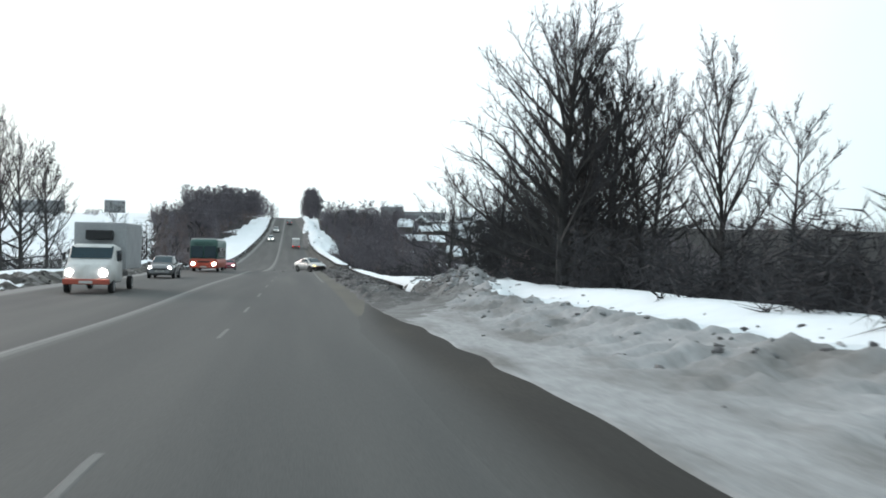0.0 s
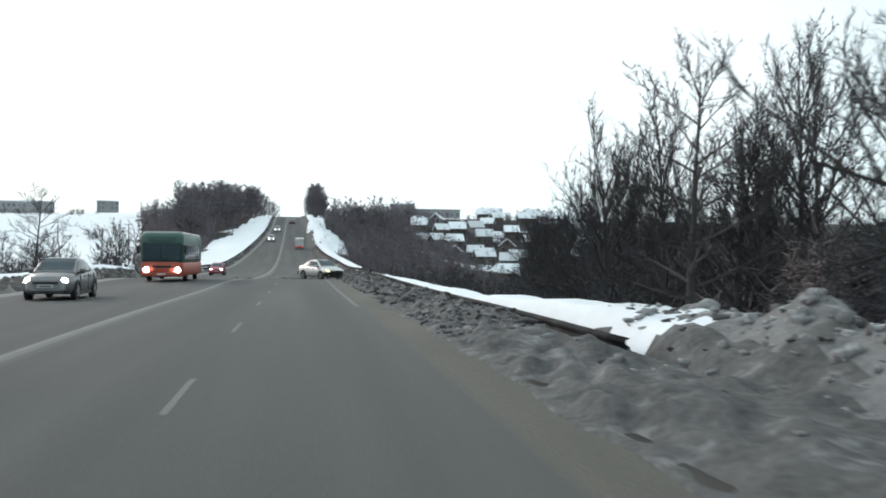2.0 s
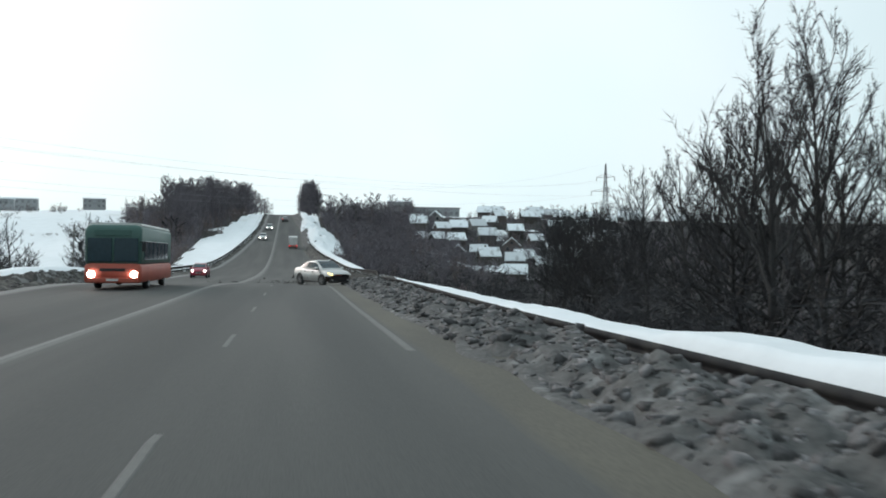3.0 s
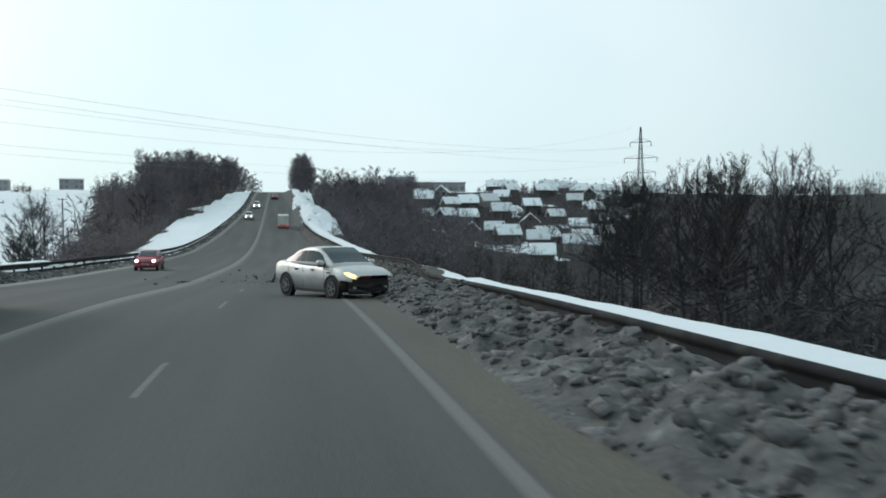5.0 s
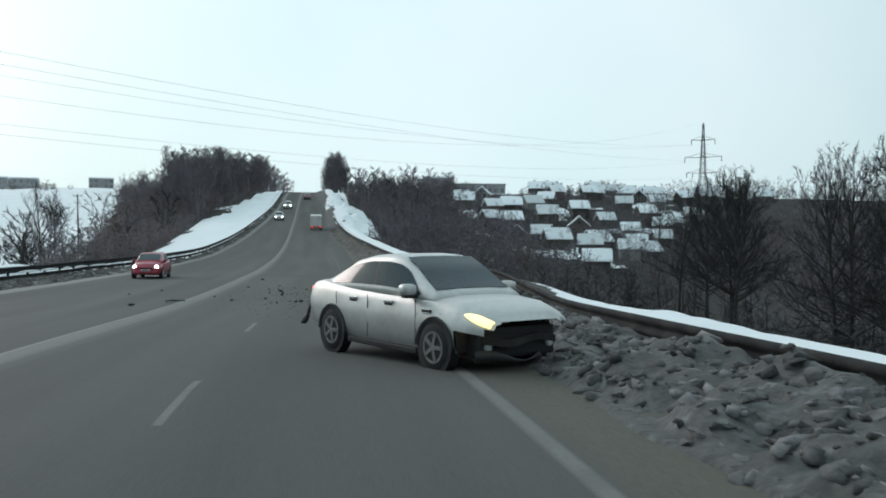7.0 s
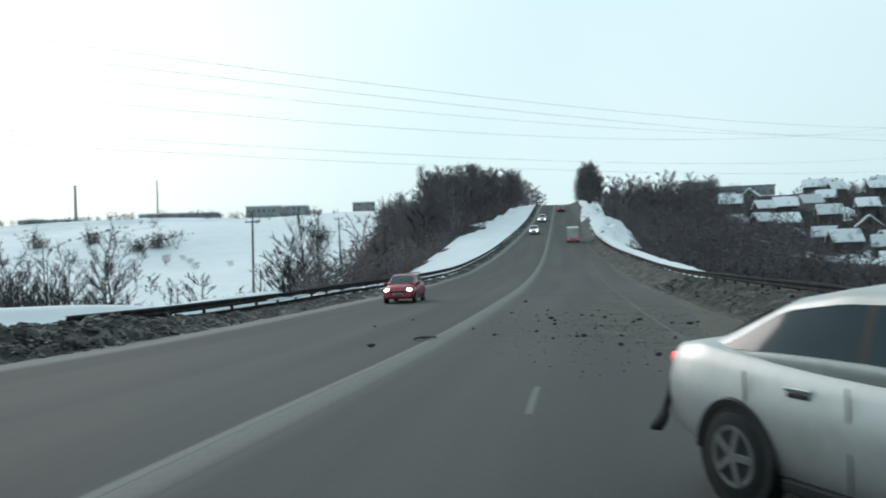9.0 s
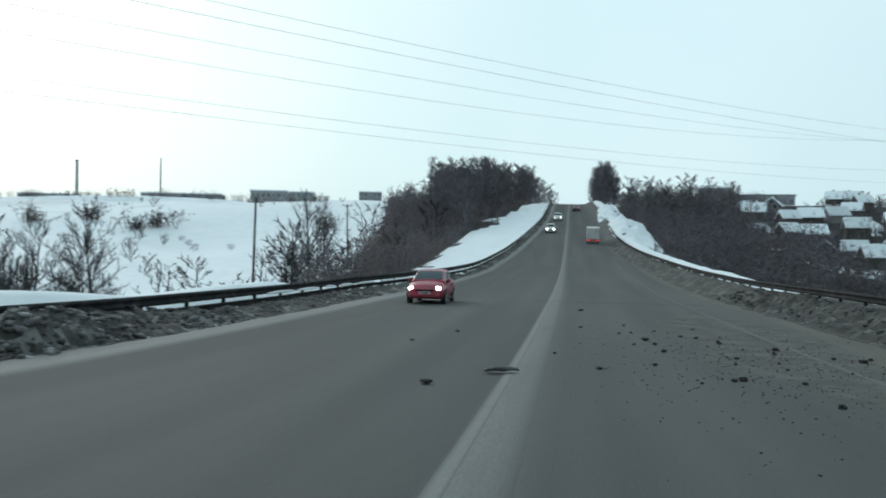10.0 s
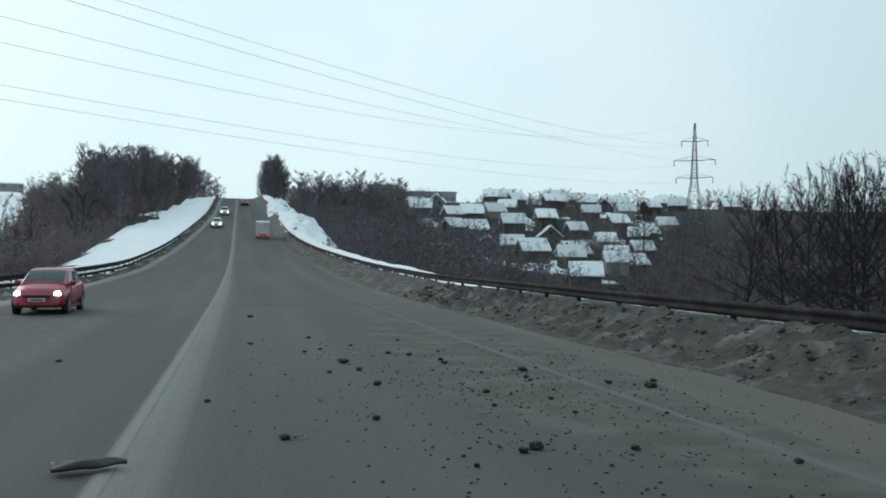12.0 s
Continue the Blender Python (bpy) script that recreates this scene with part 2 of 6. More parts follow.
SHOULDER = material("wet_silty_shoulder", (0.114, 0.105, 0.088), 0.85, vary=0.25, scale=0.5, fine=25.0, bump=0.25, fine_bump=0.01, spec=0.22, stretch=(1.2, 0.25, 1), fade=((0, 0), (1, 1), (0.22, 1)))
MARKING = material("worn_road_paint", (0.25, 0.247, 0.24), 0.85, vary=0.25, scale=0.9, fine=30.0, bump=0.25, fine_bump=0.01, spec=0.22, second=(0.17, 0.17, 0.165), mix_at=0.56, mix_soft=0.12, fade=((0, 0), (1, 0), (0.4, 1), (0.6, 1)))
MARKING_FAINT = material("faded_road_paint", (0.2, 0.196, 0.19), 0.85, vary=0.25, scale=0.9, fine=30.0, bump=0.25, fine_bump=0.01, spec=0.22, second=(0.15, 0.15, 0.146), mix_at=0.54, mix_soft=0.12, fade=((0, 0), (1, 0), (0.35, 1), (0.65, 1)))
CENTRE_DUST = material("dusty_centre_band", (0.225, 0.222, 0.217), 0.85, vary=0.22, scale=0.8, fine=24.0, bump=0.25, fine_bump=0.01, spec=0.22, second=(0.165, 0.165, 0.16), mix_at=0.52, mix_soft=0.15, stretch=(1.5, 0.2, 1), fade=((0, 0.6), (1, 0), (0.3, 1), (0.55, 0.85)))
SALT_THIN = material("thin_salty_dust", (0.135, 0.134, 0.13), 0.85, vary=0.2, scale=0.7, fine=20.0, bump=0.25, fine_bump=0.01, spec=0.22, second=(0.115, 0.115, 0.112), mix_at=0.48, mix_soft=0.15, stretch=(1.5, 0.15, 1), fade=((0, 0), (1, 0), (0.3, 1), (0.5, 0.9)))
SALT = material("salty_dust", (0.27, 0.262, 0.258), 0.85, vary=0.2, scale=0.7, fine=20.0, bump=0.25, fine_bump=0.01, spec=0.22, second=(0.19, 0.186, 0.182), mix_at=0.55, mix_soft=0.15, stretch=(1.5, 0.15, 1), fade=((0, 1), (1, 0), (0.6, 1)))
STEEL = material("weathered_rail_steel", (0.018, 0.018, 0.02), 0.85, metal=0.0, spec=0.18, vary=0.3, scale=1.5, fine=18.0, bump=0.2, second=(0.045, 0.042, 0.04), mix_at=0.58)
BARK = material("dark_bark", (0.034, 0.031, 0.031), 0.9, vary=0.3, scale=2.0, fine=25.0, bump=0.5, second=(0.05, 0.047, 0.046), mix_at=0.55, each=0.25, stretch=(1, 1, 0.25))
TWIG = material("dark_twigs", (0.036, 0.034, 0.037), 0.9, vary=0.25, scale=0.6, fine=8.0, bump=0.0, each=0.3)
# twigs of the distant woods, paler than the near ones: haze put into the colour
HAZE_TWIG = material("haze_paled_twigs", (0.165, 0.15, 0.168), 0.9, vary=0.3, scale=0.3, fine=4.0, bump=0.0, each=0.2)
RUSSET = material("russet_twigs", (0.165, 0.13, 0.128), 0.9, vary=0.25, scale=0.6, fine=8.0, bump=0.0, each=0.25)
BIRCH = material("pale_birch_bark", (0.28, 0.27, 0.25), 0.85, vary=0.3, scale=2.5, fine=20.0, bump=0.3, second=(0.06, 0.055, 0.05), mix_at=0.55)
PYLON_STEEL = material("galvanised_lattice_steel", (0.075, 0.082, 0.09), 0.5, metal=0.5, vary=0.2, scale=2.0, fine=15.0, bump=0.1)
WIRE = material("aluminium_wire", (0.3, 0.31, 0.32), 0.5, metal=0.5, vary=0.1, bump=0.0)
WOOD_POLE = material("grey_pole_wood", (0.10, 0.095, 0.09), 0.85, vary=0.3, scale=2.0, fine=20.0, bump=0.3, stretch=(1, 1, 0.2))
RUBBER = material("tyre_rubber", (0.018, 0.018, 0.019), 0.8, vary=0.2, scale=8.0, fine=40.0, bump=0.3, fine_bump=0.004)
RIM = material("silver_alloy_rim", (0.42, 0.43, 0.44), 0.35, metal=0.8, vary=0.15, scale=6.0, fine=30.0, bump=0.05)
GLASS = material("tinted_car_glass", (0.016, 0.036, 0.048), 0.08, vary=0.2, scale=2.0, fine=6.0, bump=0.0, spec=0.32)
BLACK_TRIM = material("black_plastic_trim", (0.018, 0.018, 0.02), 0.55, vary=0.2, scale=5.0, fine=50.0, bump=0.15, fine_bump=0.002)
SILVER_PAINT = material("dusty_silver_paint", (0.56, 0.56, 0.555), 0.42, metal=0.45, vary=0.1, scale=1.4, fine=12.0, bump=0.03, spec=0.4, second=(0.42, 0.41, 0.39), mix_at=0.6, mix_soft=0.14, coat=0.15)
RED_PAINT = material("road_grimed_red_paint", (0.33, 0.012, 0.042), 0.4, vary=0.15, scale=1.6, fine=14.0, bump=0.03, spec=0.5, second=(0.20, 0.03, 0.035), mix_at=0.6, mix_soft=0.12, coat=0.3)
WHITE_PAINT = material("grubby_white_paint", (0.62, 0.62, 0.61), 0.45, vary=0.12, scale=1.2, fine=10.0, bump=0.04, second=(0.42, 0.41, 0.39), mix_at=0.6)
GREY_PAINT = material("grey_car_paint", (0.16, 0.16, 0.165), 0.4, metal=0.2, vary=0.12, scale=1.2, fine=10.0, bump=0.03, coat=0.3)
GREEN_PAINT = material("dull_green_bus_paint", (0.05, 0.115, 0.10), 0.45, vary=0.12, scale=1.2, fine=10.0, bump=0.03)
ORANGE_PAINT = material("faded_orange_red_paint", (0.40, 0.085, 0.055), 0.5, vary=0.15, scale=1.2, fine=10.0, bump=0.03)
TARP = material("grey_lorry_tarpaulin", (0.34, 0.35, 0.36), 0.7, vary=0.15, scale=1.5, fine=12.0, bump=0.25)
HEADLIGHT = material("lit_headlamp", (1.0, 0.97, 0.9), 0.3, vary=0.0, bump=0.0, emit=20.0)
CHROME = material("bright_chrome_trim", (0.7, 0.71, 0.72), 0.18, metal=1.0, vary=0.06, bump=0.0)
DULL_RIM = material("mud_dulled_rim", (0.2, 0.2, 0.2), 0.6, metal=0.5, vary=0.25, scale=6.0, fine=30.0, bump=0.1)
AMBER = material("lit_amber_headlamp", (1.0, 0.84, 0.34), 0.3, vary=0.0, bump=0.0, emit=1.5)
TAIL = material("lit_tail_lamp", (0.9, 0.03, 0.03), 0.3, vary=0.0, bump=0.0, emit=1.5)
LAMP_OFF = material("clear_lamp_lens", (0.45, 0.46, 0.47), 0.15, vary=0.1, bump=0.0, spec=0.6)
PLATE = material("number_plate_white", (0.55, 0.55, 0.54), 0.5, vary=0.08, bump=0.0)
PLATE_BAR = material("number_plate_bar", (0.06, 0.06, 0.06), 0.5, vary=0.05, bump=0.0)
PLANK = material("weathered_house_boards", (0.085, 0.075, 0.068), 0.85, vary=0.3, scale=1.2, fine=14.0, bump=0.4, each=0.45, stretch=(3, 3, 0.4))
CREAM_WALL = material("stained_pale_render", (0.28, 0.275, 0.27), 0.85, vary=0.15, scale=0.6, fine=10.0, bump=0.2, each=0.2)
BRICK_WALL = material("sooty_brick", (0.12, 0.095, 0.088), 0.85, vary=0.25, scale=0.8, fine=12.0, bump=0.3, each=0.25)
WINDOW_DARK = material("dark_window_glass", (0.03, 0.035, 0.04), 0.1, vary=0.1, bump=0.0, spec=0.6)
CONCRETE = material("grey_concrete_panel", (0.27, 0.275, 0.28), 0.85, vary=0.15, scale=0.5, fine=8.0, bump=0.2, each=0.15)
MUD = material("frozen_mud_clod", (0.03, 0.027, 0.024), 0.9, vary=0.35, scale=6.0, fine=30.0, bump=0.6, each=0.3)
SHARD = material("broken_grey_plastic", (0.05, 0.05, 0.052), 0.5, vary=0.25, scale=5.0, fine=30.0, bump=0.2, each=0.3)
FAR_WINDOW = material("grey_far_window", (0.17, 0.175, 0.18), 0.4, vary=0.15, bump=0.0, each=0.4)

# ---- the lie of the land ----
def left_edge(y):
    """Where the asphalt ends on the far side of the road."""
    return -6.6 - 1.5 * smooth(55, 100, y) + 1.0 * smooth(140, 190, y) + 3.4 * smooth(190, 300, y)


def left_rail(y):
    return left_edge(y) - 2.7 + 1.5 * smooth(135, 175, y)


def right_edge(y):
    """Where the dirty snow begins on the near side."""
    return 7.2 + 0.5 * (1 - smooth(14, 30, y)) + 1.6 * smooth(92, 118, y) - 2.6 * smooth(175, 250, y) - 2.4 * smooth(270, 335, y)


def rail_x(y):
    return 9.4 + 1.9 * smooth(88, 116, y) - 3.6 * smooth(175, 250, y) - 1.6 * smooth(270, 335, y)


def rail_base(y):
    return -0.38 + 0.13 * smooth(50, 78, y) + 0.55 * smooth(97, 115, y)


def drop(x, y):
    """How far the natural ground lies below the road."""
    if x > 0:
        d = 2.2 + 4.0 * smooth(20, 80, y) + 2.0 * smooth(80, 120, y) - 4.5 * smooth(165, 260, y) - 3.4 * smooth(260, 330, y)
        d += 2.2 * smooth(35, 60, x) * smooth(170, 220, y) * (1 - smooth(260, 340, y))
    else:
        d = 1.2 + 2.0 * smooth(20, 80, y) + 2.0 * smooth(80, 120, y) - 3.4 * smooth(150, 240, y) - 1.6 * smooth(240, 300, y)
        d += 2.5 * smooth(30, 70, -x) * smooth(120, 200, y) * (1 - smooth(230, 330, y))
    return d


def ground_z(x, y):
    z = road_z(y)
    if x > 0:
        e = smooth(rail_x(y) + 1.2, rail_x(y) + 12, x)
    else:
        flat = 4.0 + 3.2 * smooth(140, 165, y) + 1.5 * smooth(190, 270, y)
        e = smooth(-left_edge(y) + flat, -left_edge(y) + flat + 10.0, -x)
    far = smooth(12, 40, abs(x))
    z = z - e * drop(x, y) + far * (1.0 * wob(x, y, 35, 1) + 0.35 * wob(x, y, 9, 2))
    if y > 330:
        z += far * 1.6 * wob(x, y, 90, 3)
    return z


def verge(y):
    """How far the scrub keeps from the centre line on the far side of the road."""
    pts = ((120, 13.5), (157, 12.8), (210, 16.6), (231, 18.2), (250, 19.0), (259, 17.5), (266, 14.2), (273, 14.4), (279, 19.0), (290, 14.5), (310, 12.4), (335, 11.6))
    for (a, u), (b, v) in zip(pts, pts[1:]):
        if y < b:
            return u + (v - u) * max(y - a, 0) / (b - a)
    return pts[-1][1]


def scrub(x, y):
    """Thicket cover, 0 to 1."""
    n = 0.25 * wob(x, y, 14, 5) + 0.12 * wob(x, y, 5, 6)
    if x > 0:
        near = rail_x(y) + 3.4 + 0.8 * (1 - smooth(36, 44, y))
        v = smooth(near - 1, near + 3, x) * (1 - smooth(58, 90, x)) * smooth(-60, -20, y) * (1 - smooth(222, 246, y))
        inner = 14.6 - 1.0 * smooth(215, 230, y) + 2.4 * smooth(240, 252, y) - 3.4 * smooth(276, 296, y)
        outer = 6.0 + 0.138 * (y - 70)
        v2 = smooth(inner - 0.8, inner + 1.2, x) * (1 - smooth(outer - 1, outer + 5, x)) * smooth(170, 190, y) * (1 - smooth(338, 362, y))
        v3 = smooth(52, 60, x) * (1 - smooth(260, 300, x)) * smooth(-40, -10, y) * smooth(-6, 6, x - 0.5 * (y - 100)) * (1 - smooth(345, 365, y)) * 0.9
        v4 = 0.5 * smooth(27, 32, x) * smooth(205, 220, y) * (1 - smooth(335, 350, y)) * (1 - smooth(120, 150, x))
        v = max(v, v2, v3, v4)
    else:
        x, y = x + 1.6 * wob(x, y, 9, 8), y + 5 * wob(x, y, 13, 9)
        road_side = verge(y)
        outer = 17.5 + 0.162 * (y - 150)
        v = smooth(road_side - 1, road_side + 1, -x) * (1 - smooth(outer - 2, outer + 3, -x)) * smooth(138, 150, y) * (1 - smooth(330, 360, y))
        v1 = smooth(13, 16, -x) * (1 - smooth(24, 34, -x)) * (1 - smooth(60, 80, y)) * 0.8
        v5 = 0.43 * smooth(22, 25, -x) * (1 - smooth(48, 54, -x)) * smooth(118, 126, y) * (1 - smooth(158, 168, y)) * smooth(0.5, 0.62, -x / max(y - 97, 1))
        v = max(v, v1, v5)
    return v + n * (v > 0.02)


def grid_lines(lo, hi, near_lo, near_hi, step):
    out = [near_lo + i * step for i in range(int((near_hi - near_lo) / step) + 1)]
    v, s = out[-1], step
    while v < hi:
        s *= 1.22
        v += s
        out.append(v)
    v, s = out[0], step
    while v > lo:
        s *= 1.22
        v -= s
        out.insert(0, v)
    return out


GX = grid_lines(-2500, 2500, -66, 100, 1.5)
GY = grid_lines(-600, 3500, -24, 370, 2.5)
bm = bmesh.new()
sheet(bm, [[(x, y, ground_z(x, y) - (0.12 if left_edge(y) - 2.0 < x < rail_x(y) + 0.5 else 0.0)) for x in GX] for y in GY])
# ground under scrub coloured near-black: the thicket's darkness put into the floor
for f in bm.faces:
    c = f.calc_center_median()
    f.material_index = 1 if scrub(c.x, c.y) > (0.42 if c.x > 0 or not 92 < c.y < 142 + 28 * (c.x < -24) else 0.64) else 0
SCRUB_FLOOR = material("thicket_darkened_floor", (0.03, 0.028, 0.027), 0.95, vary=0.35, scale=0.4, fine=5.0, bump=0.6, fine_bump=0.1, second=(0.3, 0.31, 0.32), mix_at=0.73, mix_soft=0.04)
structure("ground", bm, [FIELD, SCRUB_FLOOR], "snow-covered rolling ground, darkened under the scrub", "ground", True)

# ---- the road ----
STATIONS = [-40 + 2.0 * i for i in range(200)] + [360 + 10 * i for i in range(60)]


def across(ob, n):
    """Lay u from 0 on a band's left edge to 1 on its right; n points to a row."""
    me = ob.data
    idx = np.empty(len(me.loops), dtype=np.int32)
    me.loops.foreach_get("vertex_index", idx)
    uv = np.stack([(idx % n) / (n - 1), (idx // n) * 0.1], 1).astype(np.float32)
    me.uv_layers.new(name="UVMap").data.foreach_set("uv", uv.ravel())


def strip(name, xl, xr, lift, mat, label, category, y0=-40, y1=950, cols=2, rough=0.0):
    bm = bmesh.new()
    rows = []
    for y in STATIONS:
        if y0 <= y <= y1:
            a, b = (xl(y) if callable(xl) else xl), (xr(y) if callable(xr) else xr)
            rows.append([(a + (b - a) * i / cols + (rough * wob(a * 3 + i * 9, y, 3.0, 4) if i in (0, cols) else 0), y, road_z(y) + (-0.004 if i in (0, cols) and lift else lift)) for i in range(cols + 1)])
    ob = structure(name, sheet(bm, rows), mat, label, category)
    across(ob, cols + 1)
    return ob


strip("road", lambda y: left_edge(y) - 1.4, lambda y: right_edge(y) + 1.0, 0.0, ASPHALT, "damp grey asphalt carriageway of four lanes", "road", cols=8)
strip("road_shoulder", lambda y: min(6.2 + 1.7 * smooth(104, 125, y), right_edge(y) - 0.3), lambda y: right_edge(y) + 0.6, 0.006, SHOULDER, "wet silty brown strip beside the asphalt", "road shoulder", cols=5, rough=0.1)
strip("road_shoulder_wet", lambda y: 6.0 + 1.25 * smooth(16, 34, y), lambda y: 8.6 - 1.1 * smooth(20, 40, y), 0.012, WET_EDGE, "dark wet slush along the road's edge", "road shoulder", y1=36, cols=6, rough=0.2)
strip("road_shoulder_salt", lambda y: left_edge(y) - 1.1, lambda y: left_edge(y) + 0.55, 0.006, SALT, "pale salty slush strip along the road's edge", "road shoulder", cols=5, rough=0.15)

# where the single trees stand: x, y, size, kind, turn
TREES = [(15.5, 31.5, 1.0, 0, 20), (16.4, 32.2, 1.1, 1, 90), (17.9, 32.6, 1.12, 1, 200), (18.9, 31.4, 0.85, 8, 300), (24, 42.6, 1.08, 8, 121), (24, 34.0, 1.25, 1, 278), (25, 30.4, 1.18, 2, 66), (12.3, 40.7, 0.7, 2, 189), (17, 59.3, 1.08, 3, 309), (20, 51.9, 0.95, 1, 242), (20, 48.7, 1.19, 3, 320), (20, 41.8, 0.74, 8, 33), (22, 70.9, 0.89, 8, 6), (22, 70.4, 1.01, 8, 132), (22, 64.3, 1.32, 1, 282), (22, 56.8, 0.86, 8, 98), (26, 89.4, 0.98, 8, 240), (26, 83.4, 0.98, 8, 276), (28, 83.7, 1.27, 1, 281), (26, 74.9, 1.18, 1, 243), (24, 66.4, 0.88, 8, 203), (32, 123.3, 1.05, 8, 327), (33, 119.9, 1.07, 8, 77), (33, 111.5, 1.24, 1, 118), (34, 108.7, 0.92, 8, 325), (31.5, 116.8, 1.04, 8, 77), (31, 108.5, 1.21, 1, 267), (33, 123.3, 1.09, 8, 199), (33, 118.8, 1.07, 8, 7), (40, 151.9, 1.17, 8, 343), (75, 256.5, 0.89, 8, 32), (42, 167.6, 1.1, 8, 81), (44, 165.5, 1.08, 8, 302), (40, 156.8, 1.15, 8, 21), (44, 159.5, 1.16, 8, 154), (40, 151.0, 1.16, 8, 15), (38, 146.9, 1.12, 8, 137), (-15, 63.7, 1.15, 3, 242), (-17, 78.4, 1.12, 1, 304), (-14, 55.9, 1.12, 3, 198), (-18, 113.2, 1.17, 4, 218), (-13.5, 88.3, 0.74, 2, 202), (-20, 152.2, 0.89, 4, 295), (-28, 189.8, 1.13, 3, 227), (-26, 148.8, 0.95, 4, 68), (-30, 203.0, 1.05, 3, 187)]

strip("road_marking_dust", lambda y: -0.34 - 0.02 * smooth(80, 100, y), lambda y: 0.4 + 0.5 * smooth(80, 100, y) - 0.2 * smooth(150, 200, y), 0.004, SALT_THIN, "pale dust spread beside the centre line", "road marking", cols=6, rough=0.06)
strip("road_marking_centre_dust", lambda y: -0.24, lambda y: 0.2 + 0.42 * smooth(80, 100, y) - 0.2 * smooth(150, 200, y), 0.007, CENTRE_DUST, "dusty grey band along the worn centre line", "road marking", cols=6, rough=0.04)
strip("road_marking_centre", -0.24, lambda y: 0.02 + 0.04 * smooth(150, 200, y), 0.010, MARKING, "worn white solid centre line", "road marking", cols=4, rough=0.02)
strip("road_marking_edge", 6.11, 6.35, 0.010, MARKING_FAINT, "worn dusty solid edge line", "road marking", y0=52, y1=101, cols=4, rough=0.03)
strip("road_marking_edge", 6.12, 6.36, 0.010, SALT_THIN, "edge line half hidden under silt", "road marking", y0=100, y1=132, cols=4, rough=0.03)
strip("road_marking_edge", 6.16, 6.33, 0.010, SALT_THIN, "worn solid edge line almost gone", "road marking", y0=132, y1=214, cols=4, rough=0.03)


def lane_dash(y):
    """One dash of the lane line, following the road's slope."""
    bm = bmesh.new()
    rows = [[(2.98 + 0.035 * k + 0.012 * wob(3 * k, y + i, 0.6), y + i * 0.6, road_z(y + i * 0.6) + (-0.004 if k in (0, 4) or i in (0, 5) else 0.008)) for k in range(5)] for i in range(6)]
    ob = structure("road_marking_dash", sheet(bm, rows), MARKING_FAINT, "short worn white lane dash on asphalt", "road marking")
    across(ob, 5)
    tagged(ob, group="lane dashes")


for y in (0.4, 14.1, 23.2, 32.7, 42.3, 52.8, 63.4, 74.3, 86.6, 96.4):
    lane_dash(y)

bm = bmesh.new()
sheet(bm, [[(x, 138.0 + 0.25 * wob(x, 0, 1.5, 71) + w, road_z(138.0 + w) + (-0.004 if k in (0, 3) else 0.005)) for x in [-0.8 + 0.5 * i for i in range(17)]] for k, w in enumerate((-0.35, -0.1, 0.1, 0.35))])
structure("road_seam", bm, material("tarred_road_seam", (0.05, 0.05, 0.05), 0.85, vary=0.3, scale=1.5, fine=20.0, bump=0.25, fine_bump=0.01, spec=0.22), "dark tarred seam across the lanes", "road seam")

# ---- ploughed snow along both edges ----


def berm_z(x, y):
    xe, xr = right_edge(y), rail_x(y)
    lump = 0.5 * wob(x, y, 0.9, 11) + 0.45 * wob(x, y, 0.42, 12) + 0.2 * wob(x, y, 0.22, 19) * smooth(38, 44, y)
    early = 1 - smooth(30.5, 40.5, y + 6 * (1 - smooth(8.2, 9.8, x)) + 1.5 * wob(x, y, 2, 22))
    ridge = math.exp(-((x - 11.6 - 0.8 * wob(0, y, 7, 13)) / 1.1) ** 2)
    za = 0.03 + 0.18 * smooth(7.6, 10.5, x) + 0.42 * ridge * (0.75 + 0.6 * wob(3, y, 4, 14)) + 0.4 * lump * smooth(8.6, 10.4, x) * (1 - smooth(11.8, 13.0, x))
    za += 0.7 * smooth(12.0, 13.8, x) * (0.85 + 0.45 * wob(x, y, 9, 17))
    pile = math.exp(-((x - 11.6) / 1.2) ** 2 - ((y - 33.0) / 4.2) ** 2) + 0.5 * math.exp(-((x - 12.8) / 1.0) ** 2 - ((y - 30.5) / 2.4) ** 2)
    heap = 0.5 * pile * (1 + 1.0 * wob(x, y, 1.3, 24) + 0.3 * lump) * smooth(9.8, 11.0, x)
    u = min(max((x - xe) / (xr - xe), 0), 1)
    zb = 0.02 + 0.2 * smooth(0.3, 0.9, u) + (0.22 + 0.1 * wob(5, y, 6, 15)) * math.sin(math.pi * min(u * 0.8 + 0.02, 1)) + 0.42 * lump * smooth(0, 0.12, u) * (1 - smooth(0.85, 1.0, u))
    zb += rail_base(y) * smooth(0.2, 1.0, u) * (0.4 if y < 100 else 0.4 + 0.6 * smooth(100, 108, y))
    if x > xr + 0.15:
        zb = rail_base(y) + 0.26 + 0.46 * (1 - smooth(92, 110, y) * (1 - smooth(140, 170, y))) * smooth(xr + 0.3, xr + 0.8, x) * (1.0 + 0.3 * wob(0, y, 9, 16) + 0.22 * wob(0.3 * x, y, 3.1, 27) + 0.1 * wob(x, y, 1.1, 28)) * (1 + 0.7 * (1 - smooth(40, 52, y)) - 0.38 * smooth(56, 70, y) * (1 - smooth(88, 97, y))) - 0.3 * smooth(xr + 1.6, xr + 2.6, x)
    return early * za + (1 - early) * zb + heap


